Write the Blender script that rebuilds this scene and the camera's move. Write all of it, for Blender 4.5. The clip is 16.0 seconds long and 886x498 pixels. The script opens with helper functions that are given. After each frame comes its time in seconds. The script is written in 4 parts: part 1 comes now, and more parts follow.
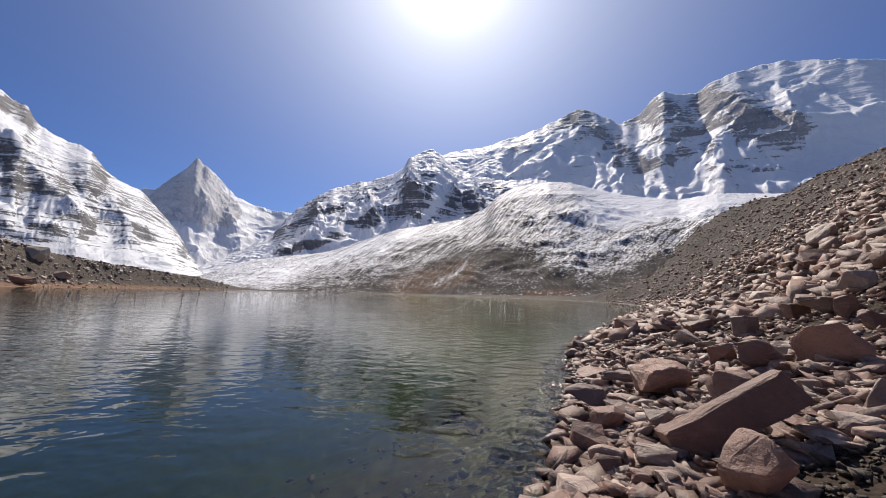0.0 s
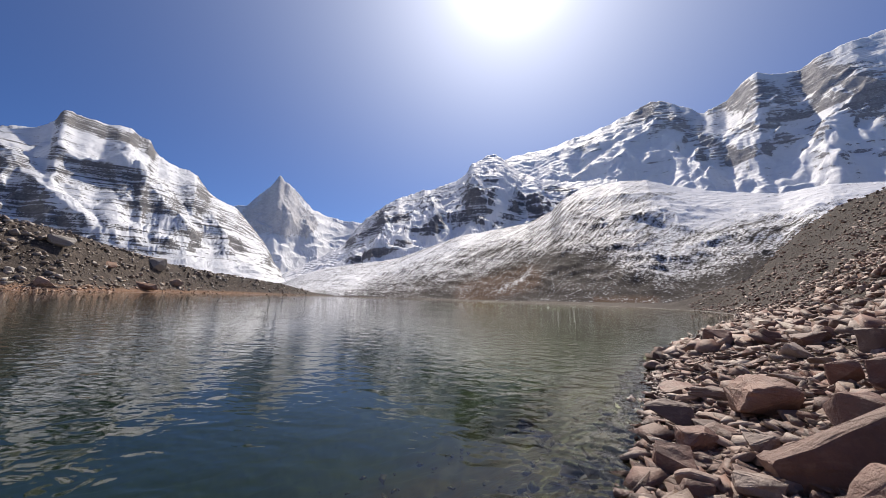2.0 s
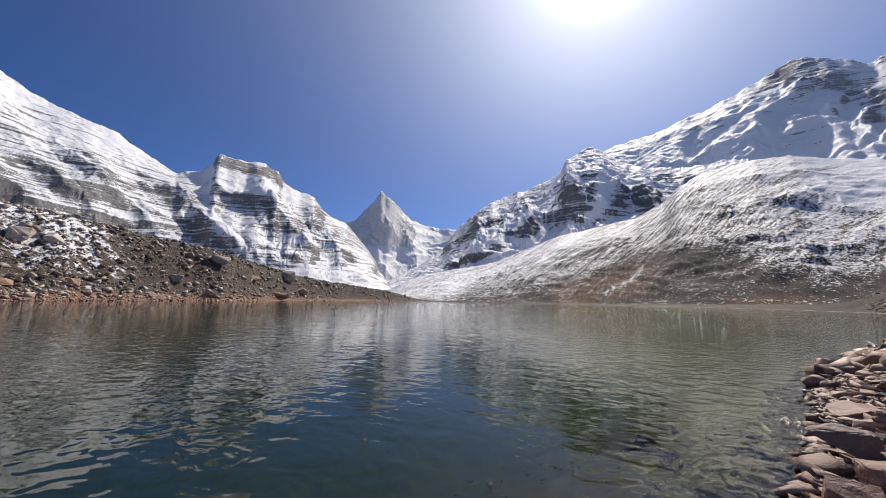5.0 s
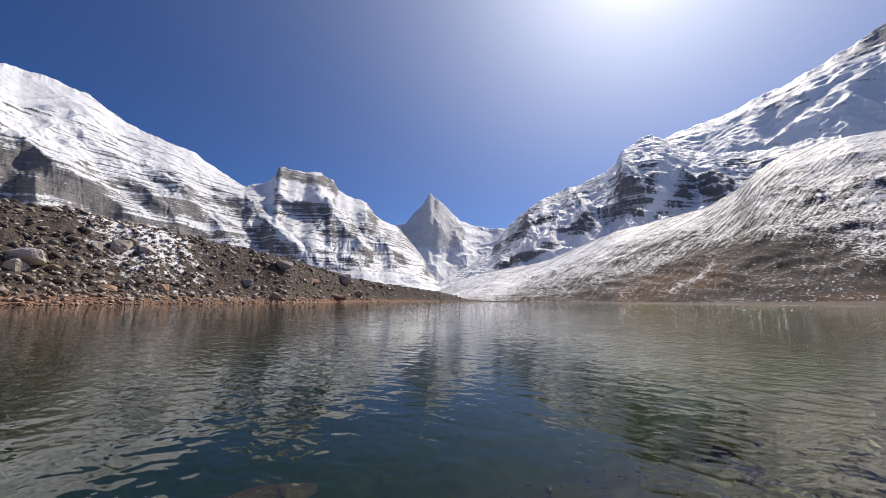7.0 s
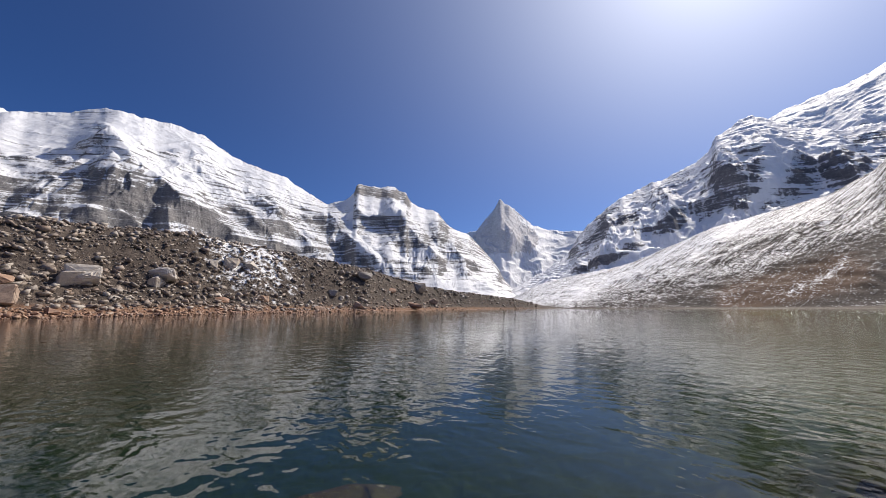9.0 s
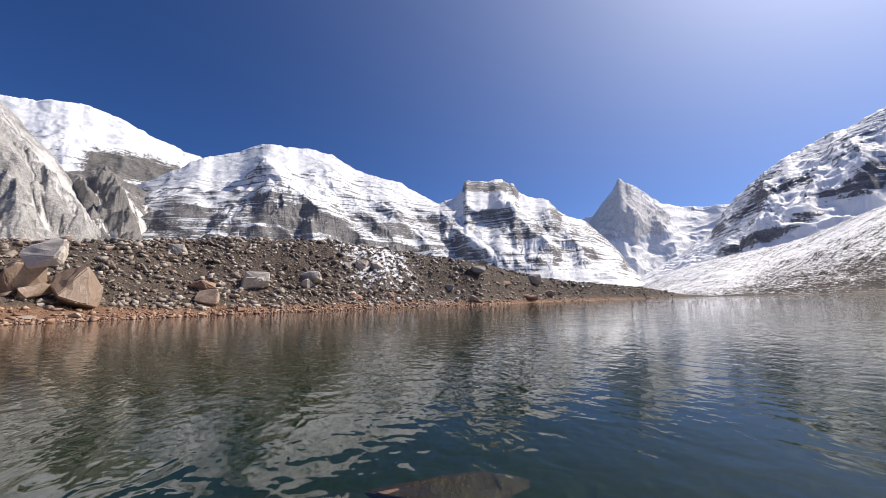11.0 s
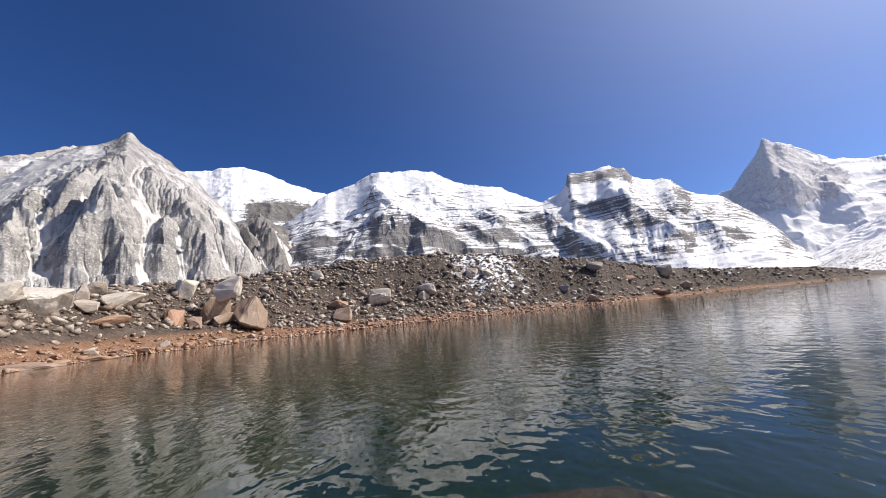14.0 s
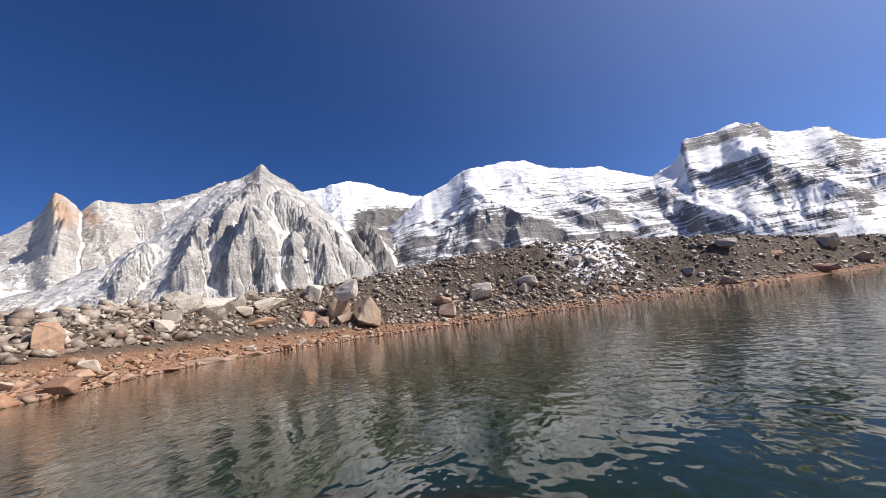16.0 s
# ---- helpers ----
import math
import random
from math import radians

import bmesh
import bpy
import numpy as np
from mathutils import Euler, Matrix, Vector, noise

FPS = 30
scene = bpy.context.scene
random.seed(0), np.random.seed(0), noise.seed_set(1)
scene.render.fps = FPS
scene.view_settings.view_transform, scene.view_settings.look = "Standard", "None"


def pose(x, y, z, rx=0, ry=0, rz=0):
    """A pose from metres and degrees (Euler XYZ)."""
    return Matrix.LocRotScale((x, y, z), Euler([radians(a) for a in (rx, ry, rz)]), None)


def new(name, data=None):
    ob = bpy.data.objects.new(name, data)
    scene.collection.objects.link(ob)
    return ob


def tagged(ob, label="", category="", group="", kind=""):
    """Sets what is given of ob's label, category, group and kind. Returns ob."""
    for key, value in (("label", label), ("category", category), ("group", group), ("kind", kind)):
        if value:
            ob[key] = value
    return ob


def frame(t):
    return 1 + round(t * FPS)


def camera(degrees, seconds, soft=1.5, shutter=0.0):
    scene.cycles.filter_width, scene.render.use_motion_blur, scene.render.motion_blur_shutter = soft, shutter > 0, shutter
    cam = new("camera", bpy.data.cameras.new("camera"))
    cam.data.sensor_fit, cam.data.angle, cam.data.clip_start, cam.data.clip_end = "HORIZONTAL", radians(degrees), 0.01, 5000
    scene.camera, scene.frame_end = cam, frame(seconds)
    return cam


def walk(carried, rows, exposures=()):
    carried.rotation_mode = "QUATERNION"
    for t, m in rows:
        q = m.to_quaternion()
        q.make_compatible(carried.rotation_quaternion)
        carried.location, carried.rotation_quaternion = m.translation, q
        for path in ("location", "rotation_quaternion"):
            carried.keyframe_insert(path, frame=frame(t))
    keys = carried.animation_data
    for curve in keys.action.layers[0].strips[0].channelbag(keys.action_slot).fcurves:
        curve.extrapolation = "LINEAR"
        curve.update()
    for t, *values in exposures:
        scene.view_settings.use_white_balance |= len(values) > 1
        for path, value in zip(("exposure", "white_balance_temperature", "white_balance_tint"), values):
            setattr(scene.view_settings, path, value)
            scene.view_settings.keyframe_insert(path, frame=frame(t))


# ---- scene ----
# The camera turns on the spot, from the right-hand shore to the left-hand one.
EYE = (0.0, 0.0, 1.5)
cam = camera(101.3, 16.0, 0.6)
PATH = [
    (0.0, 97.07, -1.69, -0.21),
    (0.5, 98.10, -1.87, 1.23),
    (1.0, 97.98, -1.88, 2.77),
    (1.5, 97.45, -1.80, 5.66),
    (2.0, 97.69, -1.92, 9.86),
    (2.5, 97.75, -1.76, 13.89),
    (3.0, 97.98, -1.36, 17.45),
    (3.5, 98.09, -1.40, 19.83),
    (4.0, 98.00, -1.35, 21.95),
    (6.5, 97.88, -0.69, 30.35),
    (7.0, 97.93, -0.48, 33.06),
    (7.5, 98.66, 0.33, 35.25),
    (8.0, 98.08, 1.07, 37.86),
    (8.5, 98.29, 0.68, 41.90),
    (9.0, 99.05, 0.16, 44.57),
    (9.5, 99.73, 0.01, 48.49),
    (12.0, 98.57, 3.65, 69.64),
    (12.5, 99.85, 4.74, 72.15),
    (13.0, 99.94, 5.80, 74.84),
    (13.5, 100.08, 5.62, 77.28),
    (14.0, 100.18, 5.41, 80.01),
    (14.5, 100.78, 5.99, 83.95),
    (15.0, 101.37, 6.57, 88.32),
    (15.5, 101.18, 7.28, 92.01),
    (16.0, 101.01, 7.41, 95.98),
]
walk(cam, [(t, pose(*EYE, rx, ry, rz)) for t, rx, ry, rz in PATH],
     [(0.0, 0.17, 6850, 12), (7.0, 0.14, 6850, 12), (9.5, 0.25, 6850, 12), (12.0, 0.50, 6850, 12), (16.0, 0.55, 6850, 12)])

# ---- light ----
SUN_AZ, SUN_EL = 0.0, 46.0
world = bpy.data.worlds.new("sky")
scene.world = world
world.use_nodes = True
wt = world.node_tree
sky = wt.nodes.new("ShaderNodeTexSky")
sky.sky_type, sky.sun_disc = "NISHITA", False
sky.sun_elevation, sky.sun_rotation = radians(SUN_EL), radians(-SUN_AZ)
sky.altitude, sky.air_density, sky.dust_density, sky.ozone_density = 4700, 1.0, 0.0, 4.0
bg = wt.nodes["Background"]
bg.inputs["Strength"].default_value = 0.12
# deep high-altitude blue, with the bright aureole round the sun
deep = wt.nodes.new("ShaderNodeHueSaturation")
deep.inputs["Hue"].default_value, deep.inputs["Saturation"].default_value, deep.inputs["Value"].default_value = 0.511, 1.21, 0.73
wt.links.new(sky.outputs[0], deep.inputs["Color"])
to_sun = (-math.sin(radians(SUN_AZ)) * math.cos(radians(SUN_EL)), math.cos(radians(SUN_AZ)) * math.cos(radians(SUN_EL)), math.sin(radians(SUN_EL)))
way = wt.nodes.new("ShaderNodeTexCoord")
dot = wt.nodes.new("ShaderNodeVectorMath")
dot.operation = "DOT_PRODUCT"
dot.inputs[1].default_value = to_sun
wt.links.new(way.outputs["Generated"], dot.inputs[0])
total = deep.outputs[0]
for sharp, tint in ((2.2, (0.55, 0.65, 0.85)), (5.0, (1.15, 1.2, 1.25)), (14.0, (3.1, 3.2, 3.3)), (48.0, (3.3, 3.3, 3.3)), (300.0, (12, 12, 12))):
    up = wt.nodes.new("ShaderNodeMath")
    up.operation = "MAXIMUM"
    wt.links.new(dot.outputs["Value"], up.inputs[0])
    up.inputs[1].default_value = 0.0
    fall = wt.nodes.new("ShaderNodeMath")
    fall.operation = "POWER"
    wt.links.new(up.outputs[0], fall.inputs[0])
    fall.inputs[1].default_value = sharp
    halo = wt.nodes.new("ShaderNodeVectorMath")
    halo.operation = "SCALE"
    halo.inputs[0].default_value = tint
    wt.links.new(fall.outputs[0], halo.inputs["Scale"])
    more = wt.nodes.new("ShaderNodeVectorMath")
    wt.links.new(total, more.inputs[0])
    wt.links.new(halo.outputs[0], more.inputs[1])
    total = more.outputs[0]
wt.links.new(total, bg.inputs[0])
sun = new("sun", bpy.data.lights.new("sun", "SUN"))
sun.data.energy, sun.data.angle, sun.data.color = 4.3, radians(0.53), (1.0, 0.94, 0.85)
d = Vector((-math.sin(radians(SUN_AZ)) * math.cos(radians(SUN_EL)), math.cos(radians(SUN_AZ)) * math.cos(radians(SUN_EL)), math.sin(radians(SUN_EL))))
sun.matrix_world = Matrix.Translation((0, 0, 300)) @ d.to_track_quat("Z", "Y").to_matrix().to_4x4()

# ---- noise ----
PERM = np.random.RandomState(7).permutation(256)
PERM = np.concatenate([PERM, PERM, PERM]).astype(np.int32)
GRAD = np.array([(1, 1, 0), (-1, 1, 0), (1, -1, 0), (-1, -1, 0), (1, 0, 1), (-1, 0, 1), (1, 0, -1), (-1, 0, -1), (0, 1, 1), (0, -1, 1), (0, 1, -1), (0, -1, -1)], np.float32).T.copy()


def perlin(p):
    """Gradient noise at points p (n, 3), about -1 to 1."""
    i = np.floor(p).astype(np.int32)
    f = (p - i).astype(np.float32)
    i &= 255
    w = f * f * f * (f * (f * 6 - 15) + 10)
    fx, fy, fz = (np.ascontiguousarray(f[:, k]) for k in range(3))
    wx, wy, wz = (np.ascontiguousarray(w[:, k]) for k in range(3))
    out = np.zeros(len(p), np.float32)
    for dx in (0, 1):
        hx = PERM[i[:, 0] + dx] + i[:, 1]
        for dy in (0, 1):
            hy = PERM[hx + dy] + i[:, 2]
            side = (wx if dx else 1 - wx) * (wy if dy else 1 - wy)
            for dz in (0, 1):
                h = PERM[hy + dz] % 12
                out += (GRAD[0][h] * (fx - dx) + GRAD[1][h] * (fy - dy) + GRAD[2][h] * (fz - dz)) * side * (wz if dz else 1 - wz)
    return out.astype(float)


def fbm(p, octaves=5, gain=0.5):
    out, a = np.zeros(len(p)), 1.0
    for k in range(octaves):
        out += a * perlin(p * 2.03 ** k + 17.3 * k)
        a *= gain
    return out


def ridged(p, octaves=5, gain=0.5):
    """Sharp crests at 1, valleys towards 0."""
    out, a, total = np.zeros(len(p)), 1.0, 0.0
    for k in range(octaves):
        out += a * (1 - np.abs(perlin(p * 2.07 ** k + 31.7 * k)) * 1.6)
        total += a
        a *= gain
    return out / total


def smooth(a, b, x):
    t = np.clip((x - a) / (b - a), 0, 1)
    return t * t * (3 - 2 * t)


def grid_mesh(name, P, mat, closed=False, attrs=None):
    """A mesh from a grid of points (rows, columns, 3)."""
    nv, nu = P.shape[:2]
    idx = np.arange(nv * nu).reshape(nv, nu)
    a, b = idx[:, :-1], idx[:, 1:]
    if closed:
        a, b = idx, np.roll(idx, -1, 1)
    q = np.stack([a[:-1], a[1:], b[1:], b[:-1]], -1).reshape(-1, 4)
    me = bpy.data.meshes.new(name)
    me.vertices.add(nv * nu)
    me.vertices.foreach_set("co", P.reshape(-1).astype(np.float32))
    me.loops.add(q.size)
    me.loops.foreach_set("vertex_index", q.reshape(-1).astype(np.int32))
    me.polygons.add(len(q))
    me.polygons.foreach_set("loop_start", np.arange(0, q.size, 4, dtype=np.int32))
    me.polygons.foreach_set("use_smooth", np.ones(len(q), bool))
    me.update(calc_edges=True)
    for key, v in (attrs or {}).items():
        me.attributes.new(key, "FLOAT", "POINT").data.foreach_set("value", v.reshape(-1).astype(np.float32))
    me.materials.append(mat)
    return new(name, me)


# ---- materials ----
class Nodes:
    """Short hand for building a node material."""

    def __init__(self, name):
        self.mat = bpy.data.materials.new(name)
        self.mat.use_nodes = True
        self.nt = self.mat.node_tree
        self.bsdf = self.nt.nodes["Principled BSDF"]

    def put(self, socket, value):
        if isinstance(value, bpy.types.NodeSocket):
            self.nt.links.new(value, socket)
        elif value is not None:
            socket.default_value = value

    def add(self, kind, **ins):
        n = self.nt.nodes.new(kind)
        for k, v in ins.items():
            self.put(n.inputs[k], v)
        return n

    def math(self, op, a, b=None, c=None, clamp=False):
        n = self.nt.nodes.new("ShaderNodeMath")
        n.operation, n.use_clamp = op, clamp
        for i, v in enumerate((a, b, c)):
            self.put(n.inputs[i], v)
        return n.outputs[0]

    def step(self, x, lo, hi):
        n = self.nt.nodes.new("ShaderNodeMapRange")
        n.interpolation_type = "SMOOTHSTEP"
        self.put(n.inputs[0], x)
        n.inputs[1].default_value, n.inputs[2].default_value = lo, hi
        return n.outputs[0]

    def mix(self, f, a, b):
        n = self.nt.nodes.new("ShaderNodeMix")
        n.data_type = "RGBA"
        self.put(n.inputs[0], f)
        self.put(n.inputs[6], (*a, 1) if isinstance(a, tuple) else a)
        self.put(n.inputs[7], (*b, 1) if isinstance(b, tuple) else b)
        return n.outputs[2]

    def pos(self, scale=(1, 1, 1), turn=(0, 0, 0)):
        g = self.nt.nodes.new("ShaderNodeNewGeometry")
        m = self.nt.nodes.new("ShaderNodeMapping")
        m.inputs["Rotation"].default_value = [radians(a) for a in turn]
        m.inputs["Scale"].default_value = scale
        self.nt.links.new(g.outputs["Position"], m.inputs[0])
        return m.outputs[0]

    def local(self, scale=(1, 1, 1)):
        g = self.nt.nodes.new("ShaderNodeTexCoord")
        m = self.nt.nodes.new("ShaderNodeMapping")
        m.inputs["Scale"].default_value = scale
        self.nt.links.new(g.outputs["Object"], m.inputs[0])
        return m.outputs[0]

    def noise(self, vec, scale, detail=6, rough=0.6, distort=0.0):
        n = self.add("ShaderNodeTexNoise", Vector=vec, Scale=scale, Detail=detail, Roughness=rough, Distortion=distort)
        return n.outputs[0]

    def cells(self, vec, scale, feature="F1"):
        n = self.add("ShaderNodeTexVoronoi", Vector=vec, Scale=scale)
        n.feature = feature
        return n.outputs

    def attr(self, name):
        n = self.nt.nodes.new("ShaderNodeAttribute")
        n.attribute_name = name
        return n.outputs["Fac"]

    def normal_z(self):
        g = self.nt.nodes.new("ShaderNodeNewGeometry")
        s = self.nt.nodes.new("ShaderNodeSeparateXYZ")
        self.nt.links.new(g.outputs["Normal"], s.inputs[0])
        return s.outputs[2]

    def height(self):
        g = self.nt.nodes.new("ShaderNodeNewGeometry")
        s = self.nt.nodes.new("ShaderNodeSeparateXYZ")
        self.nt.links.new(g.outputs["Position"], s.inputs[0])
        return s.outputs[2]

    def bump(self, h, strength, distance):
        n = self.add("ShaderNodeBump", Height=h, Strength=strength, Distance=distance)
        return n.outputs[0]

    def done(self, color, rough=0.9, normal=None, spec=0.3):
        self.put(self.bsdf.inputs["Base Color"], (*color, 1) if isinstance(color, tuple) else color)
        self.put(self.bsdf.inputs["Roughness"], rough)
        self.put(self.bsdf.inputs["Normal"], normal)
        self.bsdf.inputs["Specular IOR Level"].default_value = spec
        return self.mat


def mountain_material(name, dark, light, size, grain=1.0, strata=1.5, tilt=(0, 0, 0), band=6.0, bump=1.0, lean=0.8, flat=0.7, soft=0.07, snow_tint=(0.78, 0.80, 0.84), warm=(0.24, 0.22, 0.20), speck=0.6, rust=((0.10, 0.045, 0.02), (0.20, 0.10, 0.045))):
    """Rock in two tones under snow or pale debris. The cover follows the thin layers of the rock and how flat the face is. size: metres of the main pattern."""
    m = Nodes(name)
    p = m.pos()
    broad = m.noise(p, 1 / size, 8, 0.64)
    fine = m.noise(p, 10 / size, 8, 0.72)
    crumb = m.noise(p, 24 / size, 5, 0.75)
    layer = m.noise(m.pos((0.30, 0.30, band), tilt), 1 / size, 9, 0.70, 0.4)
    thin = m.noise(m.pos((0.25, 0.25, band * 2.3), tilt), 1 / size, 6, 0.7, 0.25)
    rock = m.mix(m.step(m.math("ADD", m.math("MULTIPLY", broad, 0.45), m.math("MULTIPLY", layer, 0.55)), 0.38, 0.62), dark, light)
    rock = m.mix(m.math("MULTIPLY", m.step(broad, 0.52, 0.72), 0.4), rock, warm)
    rock = m.mix(m.math("MULTIPLY", m.step(fine, 0.42, 0.7), 0.5), rock, tuple(c * 0.5 for c in dark))
    rock = m.mix(m.math("MULTIPLY", m.step(crumb, 0.50, 0.62), 0.5), rock, tuple(c * 1.4 for c in light))
    rock = m.mix(m.attr("rust"), rock, m.mix(fine, *rust))
    s = m.math("ADD", m.attr("snow"), m.math("MULTIPLY", m.math("SUBTRACT", fine, 0.5), grain))
    s = m.math("ADD", s, m.math("MULTIPLY", m.math("SUBTRACT", crumb, 0.5), speck))
    s = m.math("ADD", s, m.math("MULTIPLY", m.math("SUBTRACT", layer, 0.5), strata))
    s = m.math("ADD", s, m.math("MULTIPLY", m.math("SUBTRACT", thin, 0.5), strata * 0.7))
    s = m.math("ADD", s, m.math("MULTIPLY", m.math("SUBTRACT", broad, 0.5), 0.7))
    s = m.math("ADD", s, m.math("MULTIPLY", m.math("SUBTRACT", m.normal_z(), flat), lean))
    mask = m.step(s, -soft, soft)
    h = m.math("ADD", m.math("MULTIPLY", broad, size * 0.05), m.math("MULTIPLY", fine, size * 0.030))
    h = m.math("ADD", h, m.math("MULTIPLY", layer, size * 0.045))
    h = m.math("ADD", h, m.math("MULTIPLY", crumb, size * 0.010))
    h = m.math("MULTIPLY", h, m.math("SUBTRACT", 1.0, m.math("MULTIPLY", mask, 0.60)))
    n = m.bump(h, 0.9 * bump, 1.0)
    snow_col = m.mix(m.math("MULTIPLY", m.step(fine, 0.45, 0.75), 0.35), snow_tint, tuple(c * 0.78 for c in snow_tint))
    return m.done(m.mix(mask, rock, snow_col), m.math("SUBTRACT", 0.95, m.math("MULTIPLY", mask, 0.3)), n, 0.2)


# massif rock is light and low in contrast: haze held in its tones
GREY_MASSIF = mountain_material("hazed_massif_rock_and_snow", (0.30, 0.29, 0.30), (0.47, 0.455, 0.455), 200, 1.6, 2.0, (8, -14, 0), 5.0, 1.0, 1.5, 0.60, snow_tint=(0.87, 0.88, 0.91), warm=(0.28, 0.265, 0.255))
# dark rock tones lifted and blued to take in some distance haze
BANDED = mountain_material("banded_rock_and_snow", (0.13, 0.13, 0.145), (0.26, 0.255, 0.265), 90, 1.7, 2.8, (4, 10, 0), 6.0, 1.0, 1.5, 0.60, snow_tint=(0.87, 0.88, 0.91), warm=(0.20, 0.18, 0.17), speck=1.4)
DUSTED = mountain_material("snow_dusted_scree", (0.032, 0.027, 0.0255), (0.088, 0.075, 0.069), 26, 3.0, 0.4, (0, 24, 0), 2.5, 0.6, 0.6, 0.85, 0.08, snow_tint=(0.88, 0.89, 0.92), warm=(0.095, 0.07, 0.053), speck=2.4)
# distance haze painted in: the spire's granite is paler than its own colour
SPIRE = mountain_material("hazed_granite_and_snow", (0.60, 0.585, 0.585), (0.76, 0.74, 0.735), 300, 1.5, 0.4, (0, 0, 0), 1.2, 0.7, 1.4, 0.62, 0.16, warm=(0.68, 0.65, 0.63))
# layered rock's darks are raised too, carrying haze in the colour
LEFT_RIDGE = mountain_material("dark_layered_rock_and_snow", (0.13, 0.13, 0.14), (0.28, 0.27, 0.265), 110, 1.7, 4.2, (4, 12, 0), 9.0, 1.1, 1.6, 0.72, snow_tint=(0.74, 0.76, 0.80), warm=(0.22, 0.20, 0.18), speck=1.8)
SNOWFIELD = mountain_material("snowfield_over_rock", (0.10, 0.10, 0.10), (0.2, 0.19, 0.18), 220, 1.3, 1.7, (4, 6, 0), 8.0, 0.8, 0.6, 0.75, speck=1.0)
PYRAMID = mountain_material("grey_crumbling_rock", (0.17, 0.167, 0.166), (0.50, 0.49, 0.48), 80, 1.3, 0.9, (0, 0, 0), 1.2, 1.2, 0.2, 0.7, 0.34, (0.53, 0.525, 0.52), (0.38, 0.36, 0.34))
TAN_RIDGE = mountain_material("tan_layered_rock", (0.33, 0.315, 0.30), (0.55, 0.53, 0.51), 200, 0.9, 1.2, (5, 8, 0), 7.0, 0.9, 0.4, 0.7, 0.2, (0.68, 0.67, 0.665), (0.50, 0.43, 0.37), rust=((0.34, 0.22, 0.145), (0.52, 0.36, 0.25)))
SPUR = mountain_material("dark_spur_rock", (0.12, 0.118, 0.118), (0.25, 0.24, 0.235), 100, 1.0, 0.6, (0, 0, 0), 1.2, 1.0, 0.3, 0.7, 0.15, (0.58, 0.57, 0.56))


def ground_material():
    """Rubble of broken stone, rust-coloured silts along the waterline, a lake bed tinted by depth."""
    m = Nodes("moraine_rubble")
    p = m.pos()
    z = m.height()
    big = m.cells(p, 1.1)
    mid = m.cells(p, 4.5)
    small = m.cells(p, 17.0)
    broad = m.noise(p, 0.06, 6, 0.6)
    patch = m.noise(p, 0.6, 6, 0.65)
    fine = m.noise(p, 30, 4, 0.6)
    col = m.mix(m.step(broad, 0.35, 0.65), (0.046, 0.032, 0.026), (0.075, 0.057, 0.047))
    col = m.mix(m.step(patch, 0.35, 0.7), col, (0.05, 0.040, 0.033))
    sep = m.add("ShaderNodeSeparateColor", Color=mid["Color"]).outputs
    col = m.mix(m.math("MULTIPLY", m.step(sep[0], 0.55, 0.95), 0.6), col, (0.17, 0.135, 0.11))
    sep3 = m.add("ShaderNodeSeparateColor", Color=big["Color"]).outputs
    col = m.mix(m.math("MULTIPLY", m.step(sep3[0], 0.55, 0.9), 0.4), col, (0.17, 0.135, 0.11))
    col = m.mix(m.math("MULTIPLY", m.step(sep3[1], 0.6, 0.9), 0.6), col, (0.04, 0.032, 0.027))
    sep2 = m.add("ShaderNodeSeparateColor", Color=small["Color"]).outputs
    col = m.mix(m.math("MULTIPLY", m.step(sep2[0], 0.5, 1.0), 0.5), col, (0.13, 0.10, 0.085))
    col = m.mix(m.math("MULTIPLY", m.step(sep2[1], 0.55, 1.0), 0.6), col, (0.05, 0.04, 0.034))
    col = m.mix(m.math("MULTIPLY", m.attr("scree"), 0.6), col, m.mix(patch, (0.024, 0.018, 0.016), (0.042, 0.032, 0.028)))
    # near-black earth: shade among the near rocks is put into the colour
    col = m.mix(m.attr("soil_shade"), col, m.mix(patch, (0.018, 0.012, 0.008), (0.045, 0.026, 0.014)))
    # rust silt near the waterline
    rim = m.math("SUBTRACT", 1.0, m.step(m.math("SUBTRACT", m.math("ADD", z, m.math("MULTIPLY", m.math("SUBTRACT", patch, 0.5), 1.4)), m.attr("rust")), -0.5, 0.9))
    rust = m.mix(m.step(patch, 0.35, 0.65), (0.18, 0.094, 0.055), (0.27, 0.158, 0.098))
    col = m.mix(m.math("MULTIPLY", m.math("MULTIPLY", rim, m.math("MINIMUM", m.attr("rust"), 1.0)), 0.9), col, rust)
    # lake bed: brown stones in the shallows, deep water's absorption as green-grey tint below
    bed = m.mix(m.step(sep[1], 0.2, 0.9), (0.125, 0.070, 0.040), (0.085, 0.056, 0.034))
    bed = m.mix(m.math("MULTIPLY", m.step(sep2[1], 0.5, 1.0), 0.6), bed, (0.055, 0.038, 0.026))
    deep_tint = m.mix(patch, (0.028, 0.062, 0.034), (0.045, 0.076, 0.038))
    bed = m.mix(m.math("SUBTRACT", 1.0, m.step(m.math("ADD", z, m.math("MULTIPLY", patch, 0.5)), -2.6, -0.25)), bed, deep_tint)
    col = m.mix(m.math("SUBTRACT", 1.0, m.step(z, -0.02, 0.02)), col, bed)
    snow = m.step(m.math("ADD", m.attr("snow"), m.math("MULTIPLY", m.math("SUBTRACT", m.noise(p, 0.35, 8, 0.7), 0.5), 2.2)), 0.45, 0.7)
    col = m.mix(snow, col, (0.8, 0.82, 0.86))
    wet = m.math("SUBTRACT", 1.0, m.step(z, 0.02, 0.10))
    bare = m.step(z, -1.3, -0.2)
